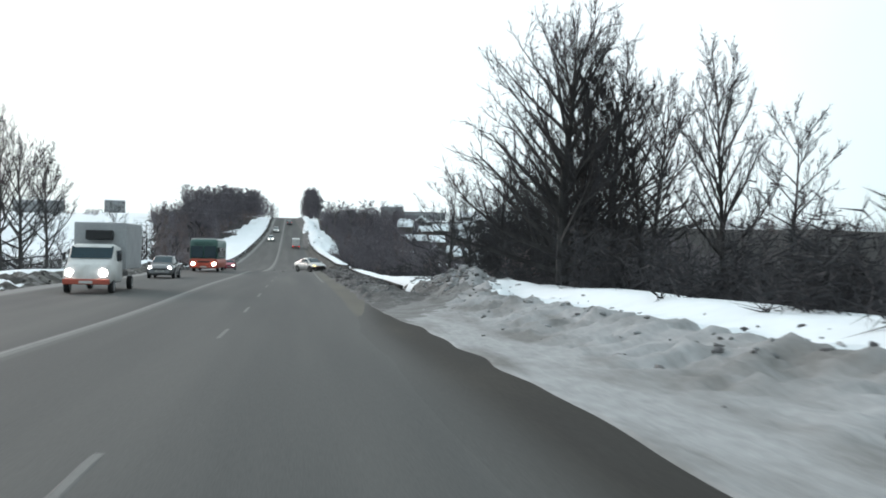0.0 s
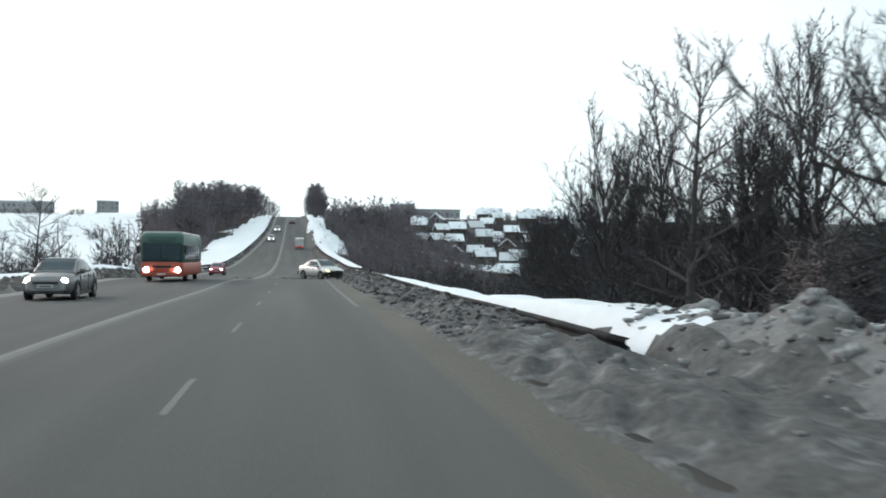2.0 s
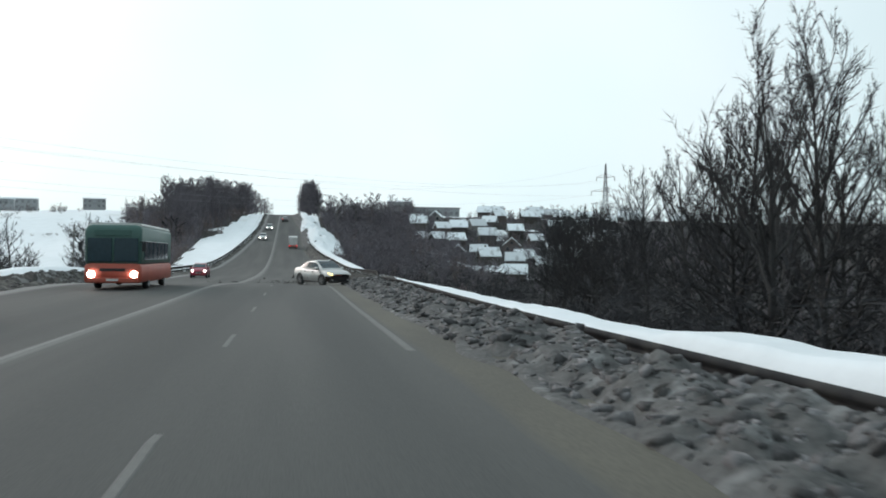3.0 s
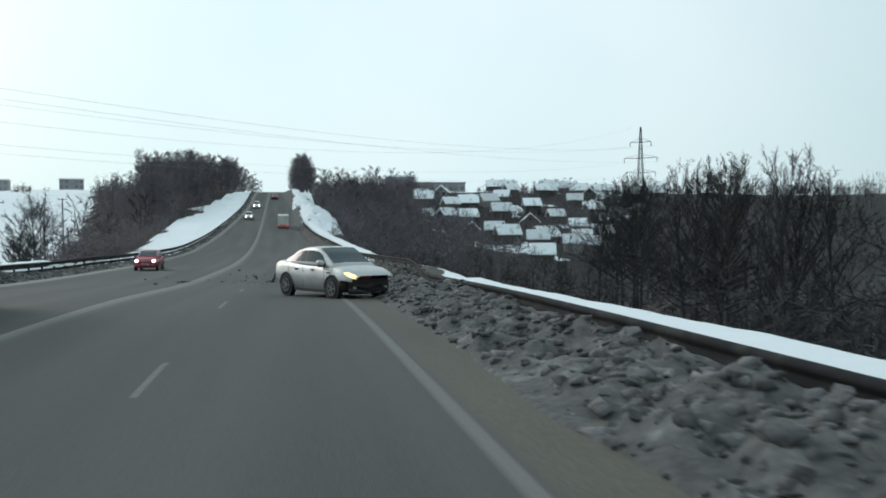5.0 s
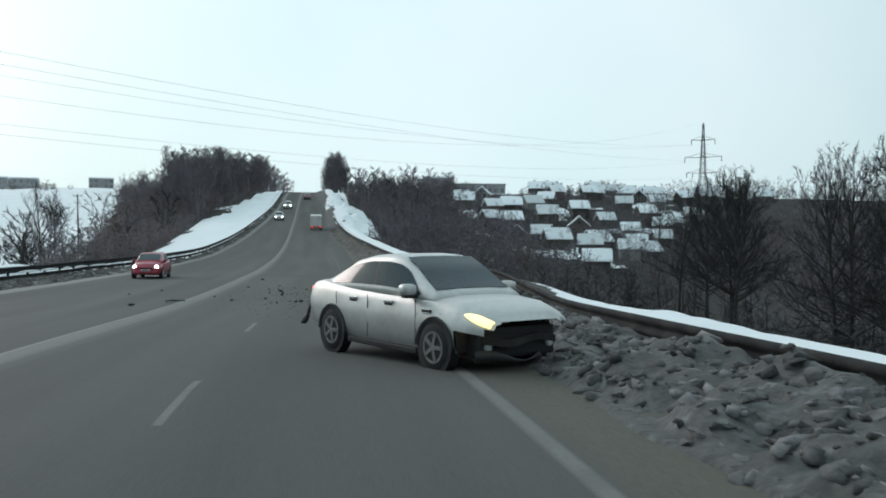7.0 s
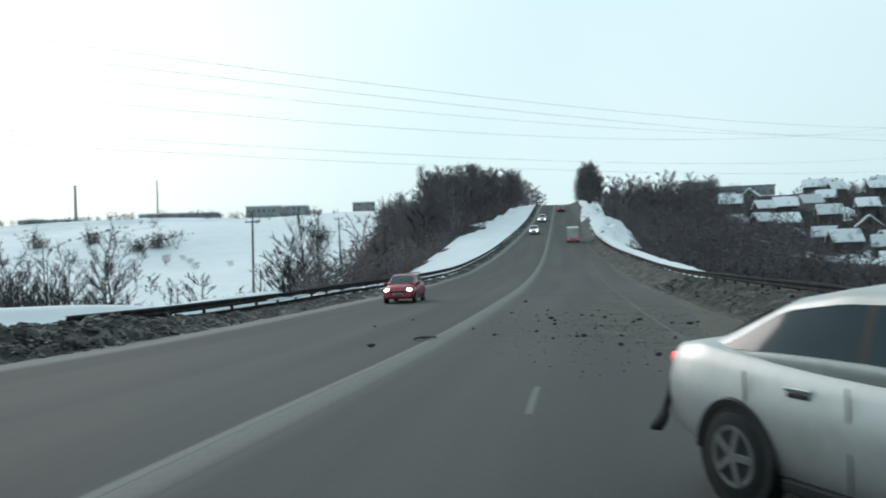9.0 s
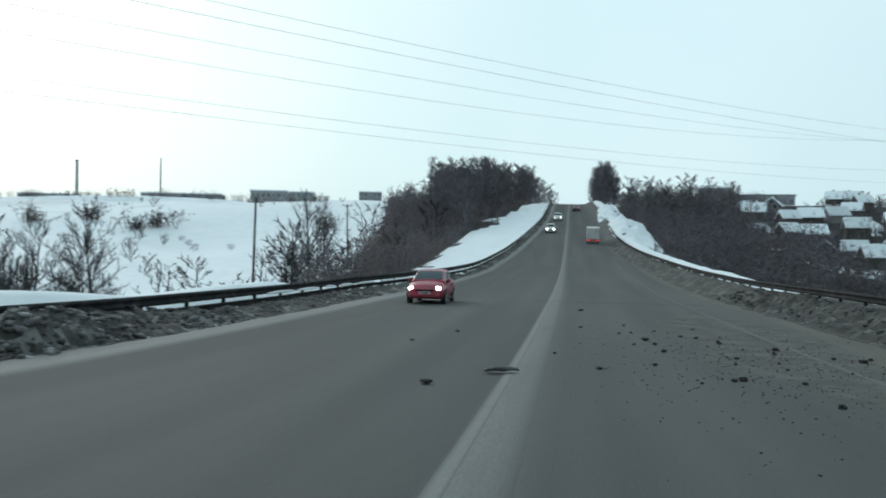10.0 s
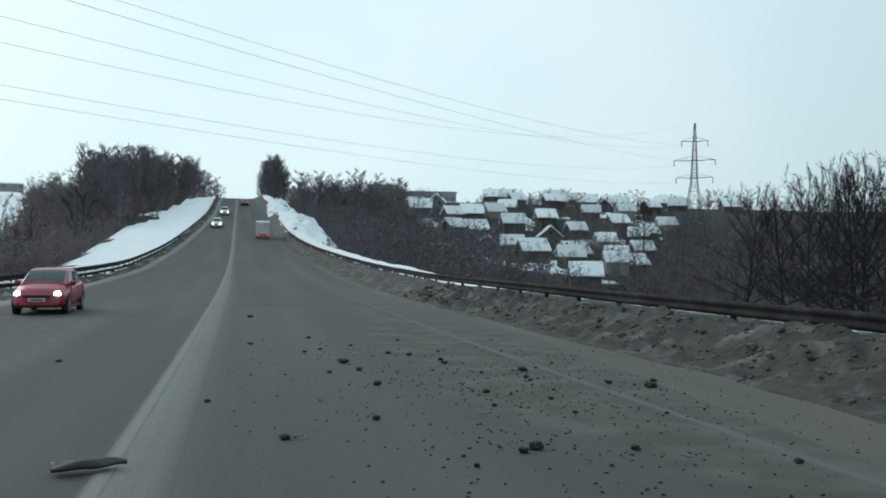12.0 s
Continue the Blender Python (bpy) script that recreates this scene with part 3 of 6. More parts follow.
def berm_right():
    bm = bmesh.new()
    ys = [-30 + 0.5 * i for i in range(50)] + [-5 + 0.17 * i for i in range(294)] + [45 + 0.28 * i for i in range(340)] + [140.5 + 1.5 * i for i in range(135)]
    rows = []
    for y in ys:
        x0, x1 = right_edge(y) - 0.1 + 0.25 * wob(0, y, 2.2, 18), rail_x(y) + 2.7 + 3.3 * (1 - smooth(37, 44, y))
        row = []
        xr = rail_x(y)
        for i in range(58):
            x = x0 + (xr + 0.14 - x0) * i / 31 if i < 32 else xr + 0.16 + (x1 - xr - 0.16) * (i - 32) / 25
            z = road_z(y) + (berm_z(x, y) if 0 < i else -0.03)
            if i == 57:
                z = min(ground_z(x, y) - 0.1, z)
            row.append((x, y, z))
        rows.append(row)
    sheet(bm, rows)
    for f in bm.faces:
        c = f.calc_center_median()
        xr = rail_x(c.y)
        n = wob(c.x, c.y, 1.3, 20) + 0.6 * wob(c.x, c.y, 0.5, 21)
        if c.y + 2.5 * n < 36.5 or c.y + 3 * n < 39 and c.x > 10.8 and n > -0.2:
            f.material_index = 2 if c.x > 11.85 + 0.8 * wob(0, c.y, 7, 13) + 0.3 * smooth(28, 34, c.y) else (0 if c.x < 6.4 + 4.0 * smooth(20, 34, c.y) + 0.5 * wob(c.x, c.y, 1.1, 29) else (4 if c.x < 7.2 + 4.2 * smooth(17, 32, c.y) + 0.8 * wob(c.x, c.y, 0.9, 30) else 1))
        else:
            f.material_index = 2 if c.x > xr + 0.42 + 0.25 * n + 1.2 * smooth(98, 112, c.y) * (1 - smooth(140, 146, c.y)) else (3 if 101 < c.y + 3 * n < 236 else 0)
    return structure("snow_bank", bm, [DIRTY_SNOW, GREY_SNOW, SNOW, MUDDY_SNOW, HALF_DIRTY_SNOW], "ploughed dirty snow bank with clean snow behind it", "snow bank", True, "stuff")


def left_bank_z(x, y, d):
    """Height of the far bank over the road, d metres out from its edge."""
    near = smooth(85, 98, y) * (1 - smooth(131, 139, y))
    d *= 1 + 1.2 * smooth(135, 175, y)
    lump = 0.5 * wob(x, y, 0.95, 32) + 0.5 * wob(x, y, 0.42, 33) + 0.3 * wob(x, y, 0.2, 36)
    z = 0.03 + (0.34 + 0.26 * smooth(85, 98, y) * (1 - smooth(108, 120, y)) - 0.18 * smooth(112, 124, y)) * smooth(0.1, 1.3, d) + (0.5 - 0.25 * smooth(112, 124, y)) * lump * smooth(0.0, 0.3, d) * (1 - smooth(1.9, 2.7, d))
    return z + (0.16 + 0.42 * near) * smooth(2.5, 3.3, d) * (1 + 0.6 * wob(x, y, 10, 34)) - 0.3 * smooth(3.6, 5.4, d)


def berm_left():
    bm = bmesh.new()
    rows = []
    ys = [-30 + 0.8 * i for i in range(145)] + [86 + 0.22 * i for i in range(228)] + [136.5 + 0.8 * i for i in range(42)] + [170 + 1.5 * i for i in range(115)]
    for y in ys:
        x0 = left_edge(y) - 0.75 + 0.25 * smooth(135, 175, y) + 0.3 * wob(0, y, 2.5, 31)
        row = []
        for i in range(36):
            d = 5.4 * (i / 35) ** 1.25
            x = x0 - d
            zz = road_z(y) + (-0.03 if i == 0 else left_bank_z(x, y, d))
            if i == 35:
                zz = min(zz, ground_z(x, y) - 0.1)
            row.append((x, y, zz))
        rows.append(row[::-1])
    sheet(bm, rows)
    for f in bm.faces:
        c = f.calc_center_median()
        n = wob(c.x, c.y, 1.2, 35) + 0.7 * wob(c.x, c.y, 0.45, 37)
        d = left_edge(c.y) - 0.75 - c.x + 0.5 * n
        f.material_index = 1 if d > 2.3 - 1.5 * smooth(135, 175, c.y) or c.y < 40 and d > 0.7 else (2 if n > 0.3 else 0)
    return structure("snow_bank", bm, [MUDDY_SNOW, SNOW, HALF_DIRTY_SNOW], "low dirty snow bank along the far road edge", "snow bank", True, "stuff")


RIGHT_BANK = berm_right()
berm_left()


def lump_shapes():
    """Broken angular chunks."""
    out = []
    for k in range(9):
        g = random.Random(400 + k)
        bm = bmesh.new()
        for i in range(13):
            d = Vector((g.gauss(0, 1), g.gauss(0, 1), g.gauss(0, 1))).normalized() * g.uniform(0.75, 1.15)
            bm.verts.new((d.x, d.y, 0.75 * d.z))
        bmesh.ops.convex_hull(bm, input=bm.verts)
        bmesh.ops.delete(bm, geom=[v for v in bm.verts if not v.link_faces], context="VERTS")
        bmesh.ops.triangulate(bm, faces=bm.faces)
        bm.verts.index_update()
        bm.verts.ensure_lookup_table()
        out.append((np.array([v.co[:] for v in bm.verts]), np.array([[v.index for v in f.verts] for f in bm.faces])))
        bm.free()
    return out


LUMPS = lump_shapes()
LUMP_MESHES = []
for v, t in LUMPS:
    me = bpy.data.meshes.new("snow_chunk")
    me.from_pydata(v.tolist(), [], t.tolist())
    me.materials.append(LOOSE_CHUNK)
    LUMP_MESHES.append(me)


def joined(name, items, mats, label, category, mat_ids=None, kind="stuff"):
    """One mesh out of many placed pieces: items of (verts, tris, 4x4 pose)."""
    vs, fs, ms, n = [], [], [], 0
    for k, (v, t, m) in enumerate(items):
        a = np.array(m)
        vs.append(v @ a[:3, :3].T + a[:3, 3])
        fs.append(t + n)
        ms.append(np.full(len(t), mat_ids[k] if mat_ids else 0))
        n += len(v)
    v, f, mi = np.concatenate(vs), np.concatenate(fs), np.concatenate(ms)
    me = bpy.data.meshes.new(name)
    me.vertices.add(len(v))
    me.vertices.foreach_set("co", v.ravel())
    me.loops.add(f.size)
    me.loops.foreach_set("vertex_index", f.ravel().astype(np.int32))
    me.polygons.add(len(f))
    me.polygons.foreach_set("loop_start", (np.arange(len(f)) * 3).astype(np.int32))
    me.polygons.foreach_set("material_index", mi.astype(np.int32))
    me.update(calc_edges=True)
    for m in mats:
        me.materials.append(m)
    return tagged(new(name, me), label, category, "", kind) if kind else new(name, me)


rng = random.Random(5)


def snow_lumps():
    items, ids, big = [], [], []
    for i in range(11000):
        y = rng.uniform(100, 145) if i > 8200 else (rng.uniform(38, 110) if i > 1600 else rng.uniform(-8, 40))
        if y < 40:
            x = rng.gauss(11.3, 0.8) if rng.random() < 0.8 else rng.uniform(8.5, 13)
            if abs(y - 33.5) > 5 and rng.random() < 0.75:
                continue
            r = 0.03 + 0.08 * rng.random() ** 2
            if abs(y - 33.5) < 5:
                r *= rng.choice((1.0, 1.2, 1.6))
        else:
            u = rng.random() ** 0.8
            x = right_edge(y) + u * (rail_x(y) - 0.3 - right_edge(y))
            r = (0.03 + 0.15 * rng.random() ** 2.2) * (0.6 if i > 8200 else 1)
        k = rng.randrange(len(LUMPS))
        v, t = LUMPS[k]
        m = pose(x, y, road_z(y) + berm_z(x, y) - (0.1 if y < 40 else 0.3) * r, rng.uniform(-25, 25), rng.uniform(-25, 25), rng.uniform(0, 360)) @ Matrix.Diagonal((r * rng.uniform(0.8, 1.5), r, r * rng.uniform(0.6, 1), 1))
        if 58 < y < 100 and r > 0.095 and len(big) < 300:
            big.append((LUMP_MESHES[k], m))
            continue
        items.append((v, t, m))
        ids.append(1 if y < 40 and rng.random() < 0.6 else (2 if y > 101 else 0))
    for me, m in big:
        ob = new("snow_chunk", me)
        ob.parent = RIGHT_BANK
        ob.matrix_basis = m
    joined("snow_lumps", items, [CHUNK, GREY_CHUNK, MUD_CHUNK], "frozen lumps of dirty ploughed snow on the bank", "snow", ids)
    items = []
    ids = []
    for i in range(5200):
        y = rng.uniform(92, 140) if i > 1200 else rng.uniform(40, 160)
        d = rng.uniform(0.05, 2.6)
        x = left_edge(y) - 0.75 - d
        r = 0.035 + 0.12 * rng.random() ** 2.0
        ids.append(1 if rng.random() < 0.16 else 0)
        r *= (0.8 if ids[-1] else 1.0) * (1 - 0.4 * smooth(112, 124, y))
        v, t = rng.choice(LUMPS)
        items.append((v, t, pose(x, y, road_z(y) + left_bank_z(x, y, d) - 0.25 * r, rng.uniform(-25, 25), 0, rng.uniform(0, 360)) @ Matrix.Diagonal((r * 1.5, r, r * 0.8, 1))))
    joined("snow_lumps", items, [CHUNK, GREY_CHUNK], "frozen dark lumps along the far road edge", "snow", ids)


snow_lumps()


def snow_boulder(seed):
    bm = bmesh.new()
    bmesh.ops.create_icosphere(bm, subdivisions=3, radius=1)
    for v in bm.verts:
        v.co *= 0.85 + 0.7 * noise.noise(v.co * 1.2 + Vector((seed * 4.3, 0, 0))) + 0.3 * noise.noise(v.co * 3.1 + Vector((seed, 2, 0)))
        v.co.z *= 0.75
    return mesh_of("snow_boulder", bm, GREY_CHUNK, True)


BOULDERS = [snow_boulder(i) for i in range(4)]
for i in range(26):
    y = rng.gauss(33.4, 2.2)
    x = 11.5 + rng.gauss(0, 0.7)
    if x < 10.3:
        continue
    r = 0.12 + 0.2 * rng.random() ** 1.6
    ob = tagged(new("snow_boulder", rng.choice(BOULDERS)), "rounded grey block of ploughed snow in the heap", "snow", "snow blocks")
    ob.matrix_basis = pose(x, y, road_z(y) + berm_z(x, y) - 0.2 * r, rng.uniform(-15, 15), rng.uniform(-15, 15), rng.uniform(0, 360))
    ob.scale = (r * rng.uniform(1, 1.5), r, r * rng.uniform(0.8, 1.1))


# ---- guardrails ----
def guardrail(xf, basef, y0, y1, side, label):
    top = thing("guardrail", label, "guardrail")

    def beam(zc, hgt):
        bm = bmesh.new()
        prof = [(0.0, -0.5), (0.05, -0.38), (0.05, -0.2), (0.0, -0.06), (0.0, 0.06), (0.05, 0.2), (0.05, 0.38), (0.0, 0.5)]
        rows = []
        y = y0
        while y < y1:
            x, z = xf(y), road_z(y) + basef(y) + zc + 0.012 * wob(2, y, 8, 41)
            ring = [(x - side * d * 1.4, y, z + e * hgt) for d, e in prof]
            ring += [(x + side * 0.006 - side * d * 1.4, y, z + e * hgt) for d, e in prof[::-1]]
            rows.append(ring)
            y += 2.0 if y < 200 else 6.0
        part("rail_beam", loft(bm, rows), STEEL, top, "", True)
    beam(0.62, 0.31)
    beam(0.24, 0.2)
    bm = bmesh.new()
    box(bm, (-0.05, -0.06, -0.5), (0.05, 0.06, 0.74), 0.008)
    me = mesh_of("post", bm, STEEL)
    y = y0 + 1
    while y < min(y1, 250):
        p = new("post", me)
        p.parent = top
        p.matrix_basis = pose(xf(y) + side * 0.09, y, road_z(y) + basef(y), 0, rng.uniform(-2, 2), 0)
        y += 3.0
    return top


guardrail(rail_x, rail_base, 36.5, 256, 1, "dark weathered steel guardrail half buried in snow")
guardrail(left_rail, lambda y: 0.16 - 0.1 * (1 - smooth(128, 145, y)), 110, 345, -1, "dark double-beam steel guardrail with snow caught on it")


def rail_snow():
    """Snow caught between the beams of the far rail, in broken lengths."""
    y = 127.0
    while y < 176:
        ln = rng.uniform(1.6, 4.0)
        bm = bmesh.new()
        rows = []
        n = 9
        for i in range(n):
            u = i / (n - 1)
            yy = y + ln * u
            e = 0.4 + 0.6 * math.sin(math.pi * (0.1 + 0.8 * u))
            x, z = left_rail(yy), road_z(yy) + 0.14 + 0.37
            rows.append([(x + 0.13, yy, z), (x + 0.12, yy, z + 0.09 * e), (x + 0.05, yy, z + 0.12 * e), (x + 0.01, yy, z + 0.02)])
        loft(bm, rows)
        ob = tagged(new("rail_snow", mesh_of("rail_snow", bm, SNOW, True)), "clean snow caught on the lower rail beam", "snow", "snow on the rail")
        y += ln + rng.uniform(0.3, 1.2)


rail_snow()


def snow_mound(x0, y0, hx, hy, h, label):
    """Snow pushed off the road into a long lumpy mound."""
    bm = bmesh.new()
    rows = []
    for j in range(61):
        v = j / 30 - 1
        row = []
        for i in range(19):
            u = i / 9 - 1
            x, y = x0 + u * hx, y0 + v * hy
            top = max(0.0, 1 - u * u) ** 0.8 * max(0.0, 1 - v * v) ** 0.7
            z = h * top * (1 + 0.5 * wob(x, y, 5, 61) + 0.55 * wob(x, y, 1.9, 62) + 0.35 * wob(x, y, 0.9, 63)) - 0.15
            row.append((x, y, max(ground_z(x, y), road_z(y) - 0.6) + z))
        rows.append(row)
    sheet(bm, rows)
    tagged(new("snow_mound", mesh_of("snow_mound", bm, SNOW, True)), label, "snow mound", "", "stuff")


snow_mound(11.0, 254, 3.9, 24, 2.3, "tall mound of cleared snow beside the climbing road")
snow_mound(8.9, 294, 2.9, 20, 1.7, "lumpy mound of cleared snow near the crest")

def mound_chunks():
    """Dirty chunks thrown up on the cleared snow."""
    items = []
    for i in range(110):
        y = rng.uniform(236, 312)
        x = rng.uniform(7.2, 12.6) - 1.6 * smooth(272, 292, y)
        h = 2.0 * max(0.0, 1 - ((x - 11.0) / 3.9) ** 2) * max(0.0, 1 - ((y - 254) / 24) ** 2) ** 0.7
        h = max(h, 1.5 * max(0.0, 1 - ((x - 8.9) / 2.9) ** 2) * max(0.0, 1 - ((y - 294) / 20) ** 2) ** 0.7)
        v, t = rng.choice(LUMPS)
        r = rng.uniform(0.12, 0.42)
        items.append((v, t, pose(x, y, max(ground_z(x, y), road_z(y) - 0.6) + h - 0.1, 0, 0, rng.uniform(0, 360)) @ Matrix.Diagonal((r * 1.3, r, r * 0.8, 1))))
    joined("snow_lumps", items, [GREY_CHUNK], "grey frozen chunks on the cleared snow mounds", "snow")


mound_chunks()

# ---- bare trees and thickets ----
class Wood:
    """Gathers tapered branches as triangles."""

    def __init__(self):
        self.v, self.t = [], []

    def limb(self, pts, r0, r1, n):
        base = len(self.v)
        k = len(pts)
        for i, p in enumerate(pts):
            d = (pts[min(i + 1, k - 1)] - pts[max(i - 1, 0)]).normalized()
            u = d.orthogonal().normalized()
            w = d.cross(u)
            r = r0 + (r1 - r0) * i / (k - 1)
            for j in range(n):
                a = 2 * math.pi * j / n
                self.v.append(p + r * (math.cos(a) * u + math.sin(a) * w))
        for i in range(k - 1):
            for j in range(n):
                a, b = base + i * n + j, base + i * n + (j + 1) % n
                self.t.append((a, b, b + n))
                self.t.append((a, b + n, a + n))

    def twig(self, a, b, r):
        base = len(self.v)
        d = (b - a).normalized()
        u = d.orthogonal().normalized() * r
        w = d.cross(u)
        self.v += [a + u, a - 0.5 * u + 0.87 * w, a - 0.5 * u - 0.87 * w, b]
        self.t += [(base, base + 1, base + 3), (base + 1, base + 2, base + 3), (base + 2, base, base + 3)]

    def sliver(self, a, b, r, side):
        """The finest twigs: one thin tapering face each."""
        base = len(self.v)
        w = (b - a).cross(side).normalized() * r
        self.v += [a + w, a - w, b]
        self.t.append((base, base + 1, base + 2))

    def arrays(self):
        return np.array([p[:] for p in self.v]), np.array(self.t)


def grow(seed, height, spread, limbs, subs, twigs, first=0.25, lean=0.0, droop=0.0, thick=0.02, forks=1, up=0.55, far=False, tw=0.011):
    """Bare deciduous tree: arrays of the trunk with limbs, and of the twigs."""
    g = random.Random(seed)
    wood, fine = Wood(), Wood()

    def rv(s=1.0):
        return Vector((g.uniform(-s, s), g.uniform(-s, s), g.uniform(-s, s)))
    for fk in range(forks):
        pts, p = [], Vector((0, 0, -0.4))
        sway = Vector((g.uniform(-1, 1), g.uniform(-1, 1), 0)) * (0.07 if forks == 1 else 0.22)
        n = 9
        hh = height * (1 if fk == 0 else g.uniform(0.75, 0.95))
        for i in range(n):
            pts.append(p.copy())
            p = p + Vector((lean, 0, 1)) * (hh / (n - 1)) + sway * (hh / n) * (1 - i / n) + rv(0.018 * hh)
        r0 = height * thick * (1 if forks == 1 else 0.7)
        wood.limb(pts[::2] if far else pts, r0, r0 * 0.12, 4 if far else 7)
        for k in range(limbs // forks):
            f = first + (0.97 - first) * (k + g.random()) / (limbs // forks)
            q = f * (n - 1)
            i = min(int(q), n - 2)
            a = pts[i].lerp(pts[i + 1], q - i)
            ang = g.uniform(0, 2 * math.pi)
            shape = math.sin(math.pi * min(0.18 + 0.82 * (f - first) / (1 - first), 0.98)) ** 0.7
            ln = spread * (0.35 + 0.75 * shape) * g.uniform(0.7, 1.1)
            d = Vector((math.cos(ang), math.sin(ang), up * g.uniform(0.6, 1.5) - droop))
            lp, c = [], a.copy()
            for s in range(5):
                lp.append(c.copy())
                c = c + d.normalized() * ln / 4 + rv(0.05 * ln)
                d.z += 0.16 - droop * 0.3
            rl = r0 * (0.42 * (1 - f) + 0.1)
            if far:
                wood.limb(lp[::2], rl, max(rl * 0.2, 0.03), 3)
            else:
                wood.limb(lp, rl, rl * 0.18, 4)
            for s in range(subs):
                h = 0.25 + 0.75 * (s + g.random()) / subs
                q2 = h * 4
                j = min(int(q2), 3)
                b = lp[j].lerp(lp[j + 1], q2 - j)
                sd = ((lp[j + 1] - lp[j]).normalized() + rv(0.8) + Vector((0, 0, 0.25))).normalized()
                sl = ln * g.uniform(0.22, 0.45) * (1.2 - 0.5 * h)
                m = b + sd * sl * 0.5 + rv(0.06 * sl)
                e = b + sd * sl + Vector((0, 0, 0.12 * sl)) + rv(0.08 * sl)
                if far:
                    fine.twig(b, e, 0.045)
                else:
                    fine.limb([b, e], max(rl * 0.32, 0.012), 0.007, 3)
                for w in range(twigs):
                    u = g.random()
                    tb = b.lerp(m, u * 2) if u < 0.5 else m.lerp(e, u * 2 - 1)
                    td = (sd + rv(0.9) + Vector((0, 0, 0.2))).normalized()
                    fine.sliver(tb, tb + td * sl * g.uniform(0.3, 0.7) * (1.2 if far else 1), 0.034 if far else tw, rv())
    return wood.arrays(), fine.arrays()


def grow_fan(seed, height, reach, limbs, first=0.2, low=20, high=70, thick=0.02, bend=0.25, kids=7, twigs=9, tw=0.012, dome=0.6):
    """Bare tree whose limbs rise in a fan and divide twice before the twigs."""
    g = random.Random(seed)
    wood, fine = Wood(), Wood()

    def rv(s=1.0):
        return Vector((g.uniform(-s, s), g.uniform(-s, s), g.uniform(-s, s)))

    def line(p, d, ln, n, sway, rise):
        pts = [p.copy()]
        d = d.normalized()
        for i in range(n):
            d = (d + rv(sway) + Vector((0, 0, rise / n))).normalized()
            pts.append(pts[-1] + d * ln / n)
        return pts

    def at(pts, f):
        q = f * (len(pts) - 1)
        i = min(int(q), len(pts) - 2)
        return pts[i].lerp(pts[i + 1], q - i), (pts[i + 1] - pts[i]).normalized()
    stem = line(Vector((0, 0, -0.4)), Vector((0, 0, 1)), height * 0.86, 9, 0.05, 0.15)
    r0 = height * thick
    wood.limb(stem, r0, r0 * 0.12, 8)
    for k in range(limbs):
        f = first + (0.98 - first) * (k + g.random()) / limbs
        p, sd = at(stem, f)
        rel = (f - first) / (1 - first)
        el = radians(low + (high - low) * rel + g.uniform(-9, 9))
        az = k * 2.4 + g.uniform(-0.5, 0.5)
        d = Vector((math.cos(az) * math.cos(el), math.sin(az) * math.cos(el), math.sin(el)))
        ln = reach * (1 - dome * rel) * g.uniform(0.8, 1.1)
        rl = r0 * (0.45 - 0.3 * rel)
        limb = line(p, d, ln, 5, 0.11, bend)
        wood.limb(limb, rl, rl * 0.2, 4)
        for c in range(kids):
            h = 0.22 + 0.78 * (c + g.random()) / kids
            q, qd = at(limb, h)
            bl = ln * g.uniform(0.3, 0.5) * (1.15 - 0.5 * h)
            br = line(q, qd + rv(0.75) + Vector((0, 0, 0.2)), bl, 2, 0.16, bend)
            rb = max(rl * 0.4 * (1 - 0.5 * h), 0.014)
            wood.limb(br, rb, rb * 0.35, 3)
            for e in range(5):
                w, wd = at(br, 0.15 + 0.85 * (e + g.random()) / 5)
                ed = (wd + rv(0.8) + Vector((0, 0, 0.2))).normalized()
                el2 = bl * g.uniform(0.3, 0.55)
                tip = w + ed * el2 + Vector((0, 0, 0.1 * el2))
                fine.twig(w, tip, max(rb * 0.4, 0.009))
                for t in range(twigs):
                    o = w.lerp(tip, g.random())
                    fine.sliver(o, o + (ed + rv(0.9) + Vector((0, 0, 0.2))).normalized() * el2 * g.uniform(0.3, 0.75), tw, rv())
    return wood.arrays(), fine.arrays()


def mesh_from(name, arr, mat):
    v, t = arr
    me = bpy.data.meshes.new(name)
    me.from_pydata(v.tolist(), [], t.tolist())
    me.materials.append(mat)
    return me


def tree_kind(name, arrs, label, category="tree", bark=None, twig=None):
    """The two meshes of one kind of tree, and what it is called."""
    return name, mesh_from("trunk", arrs[0], bark or BARK), mesh_from("crown", arrs[1], twig or TWIG), label, category


def plant(kind, x, y, s=1.0, turn=0.0, group="", sz=1.0, sink=0.0):
    name, trunk, crown, label, category = kind
    top = thing(name, label, category, group, pose(x, y, ground_z(x, y) - sink, 0, 0, turn))
    w = s ** 0.55
    top.scale = (w, w, s * sz)
    for nm, me in (("trunk", trunk), ("crown", crown)):
        o = new(nm, me)
        o.parent = top
    return top


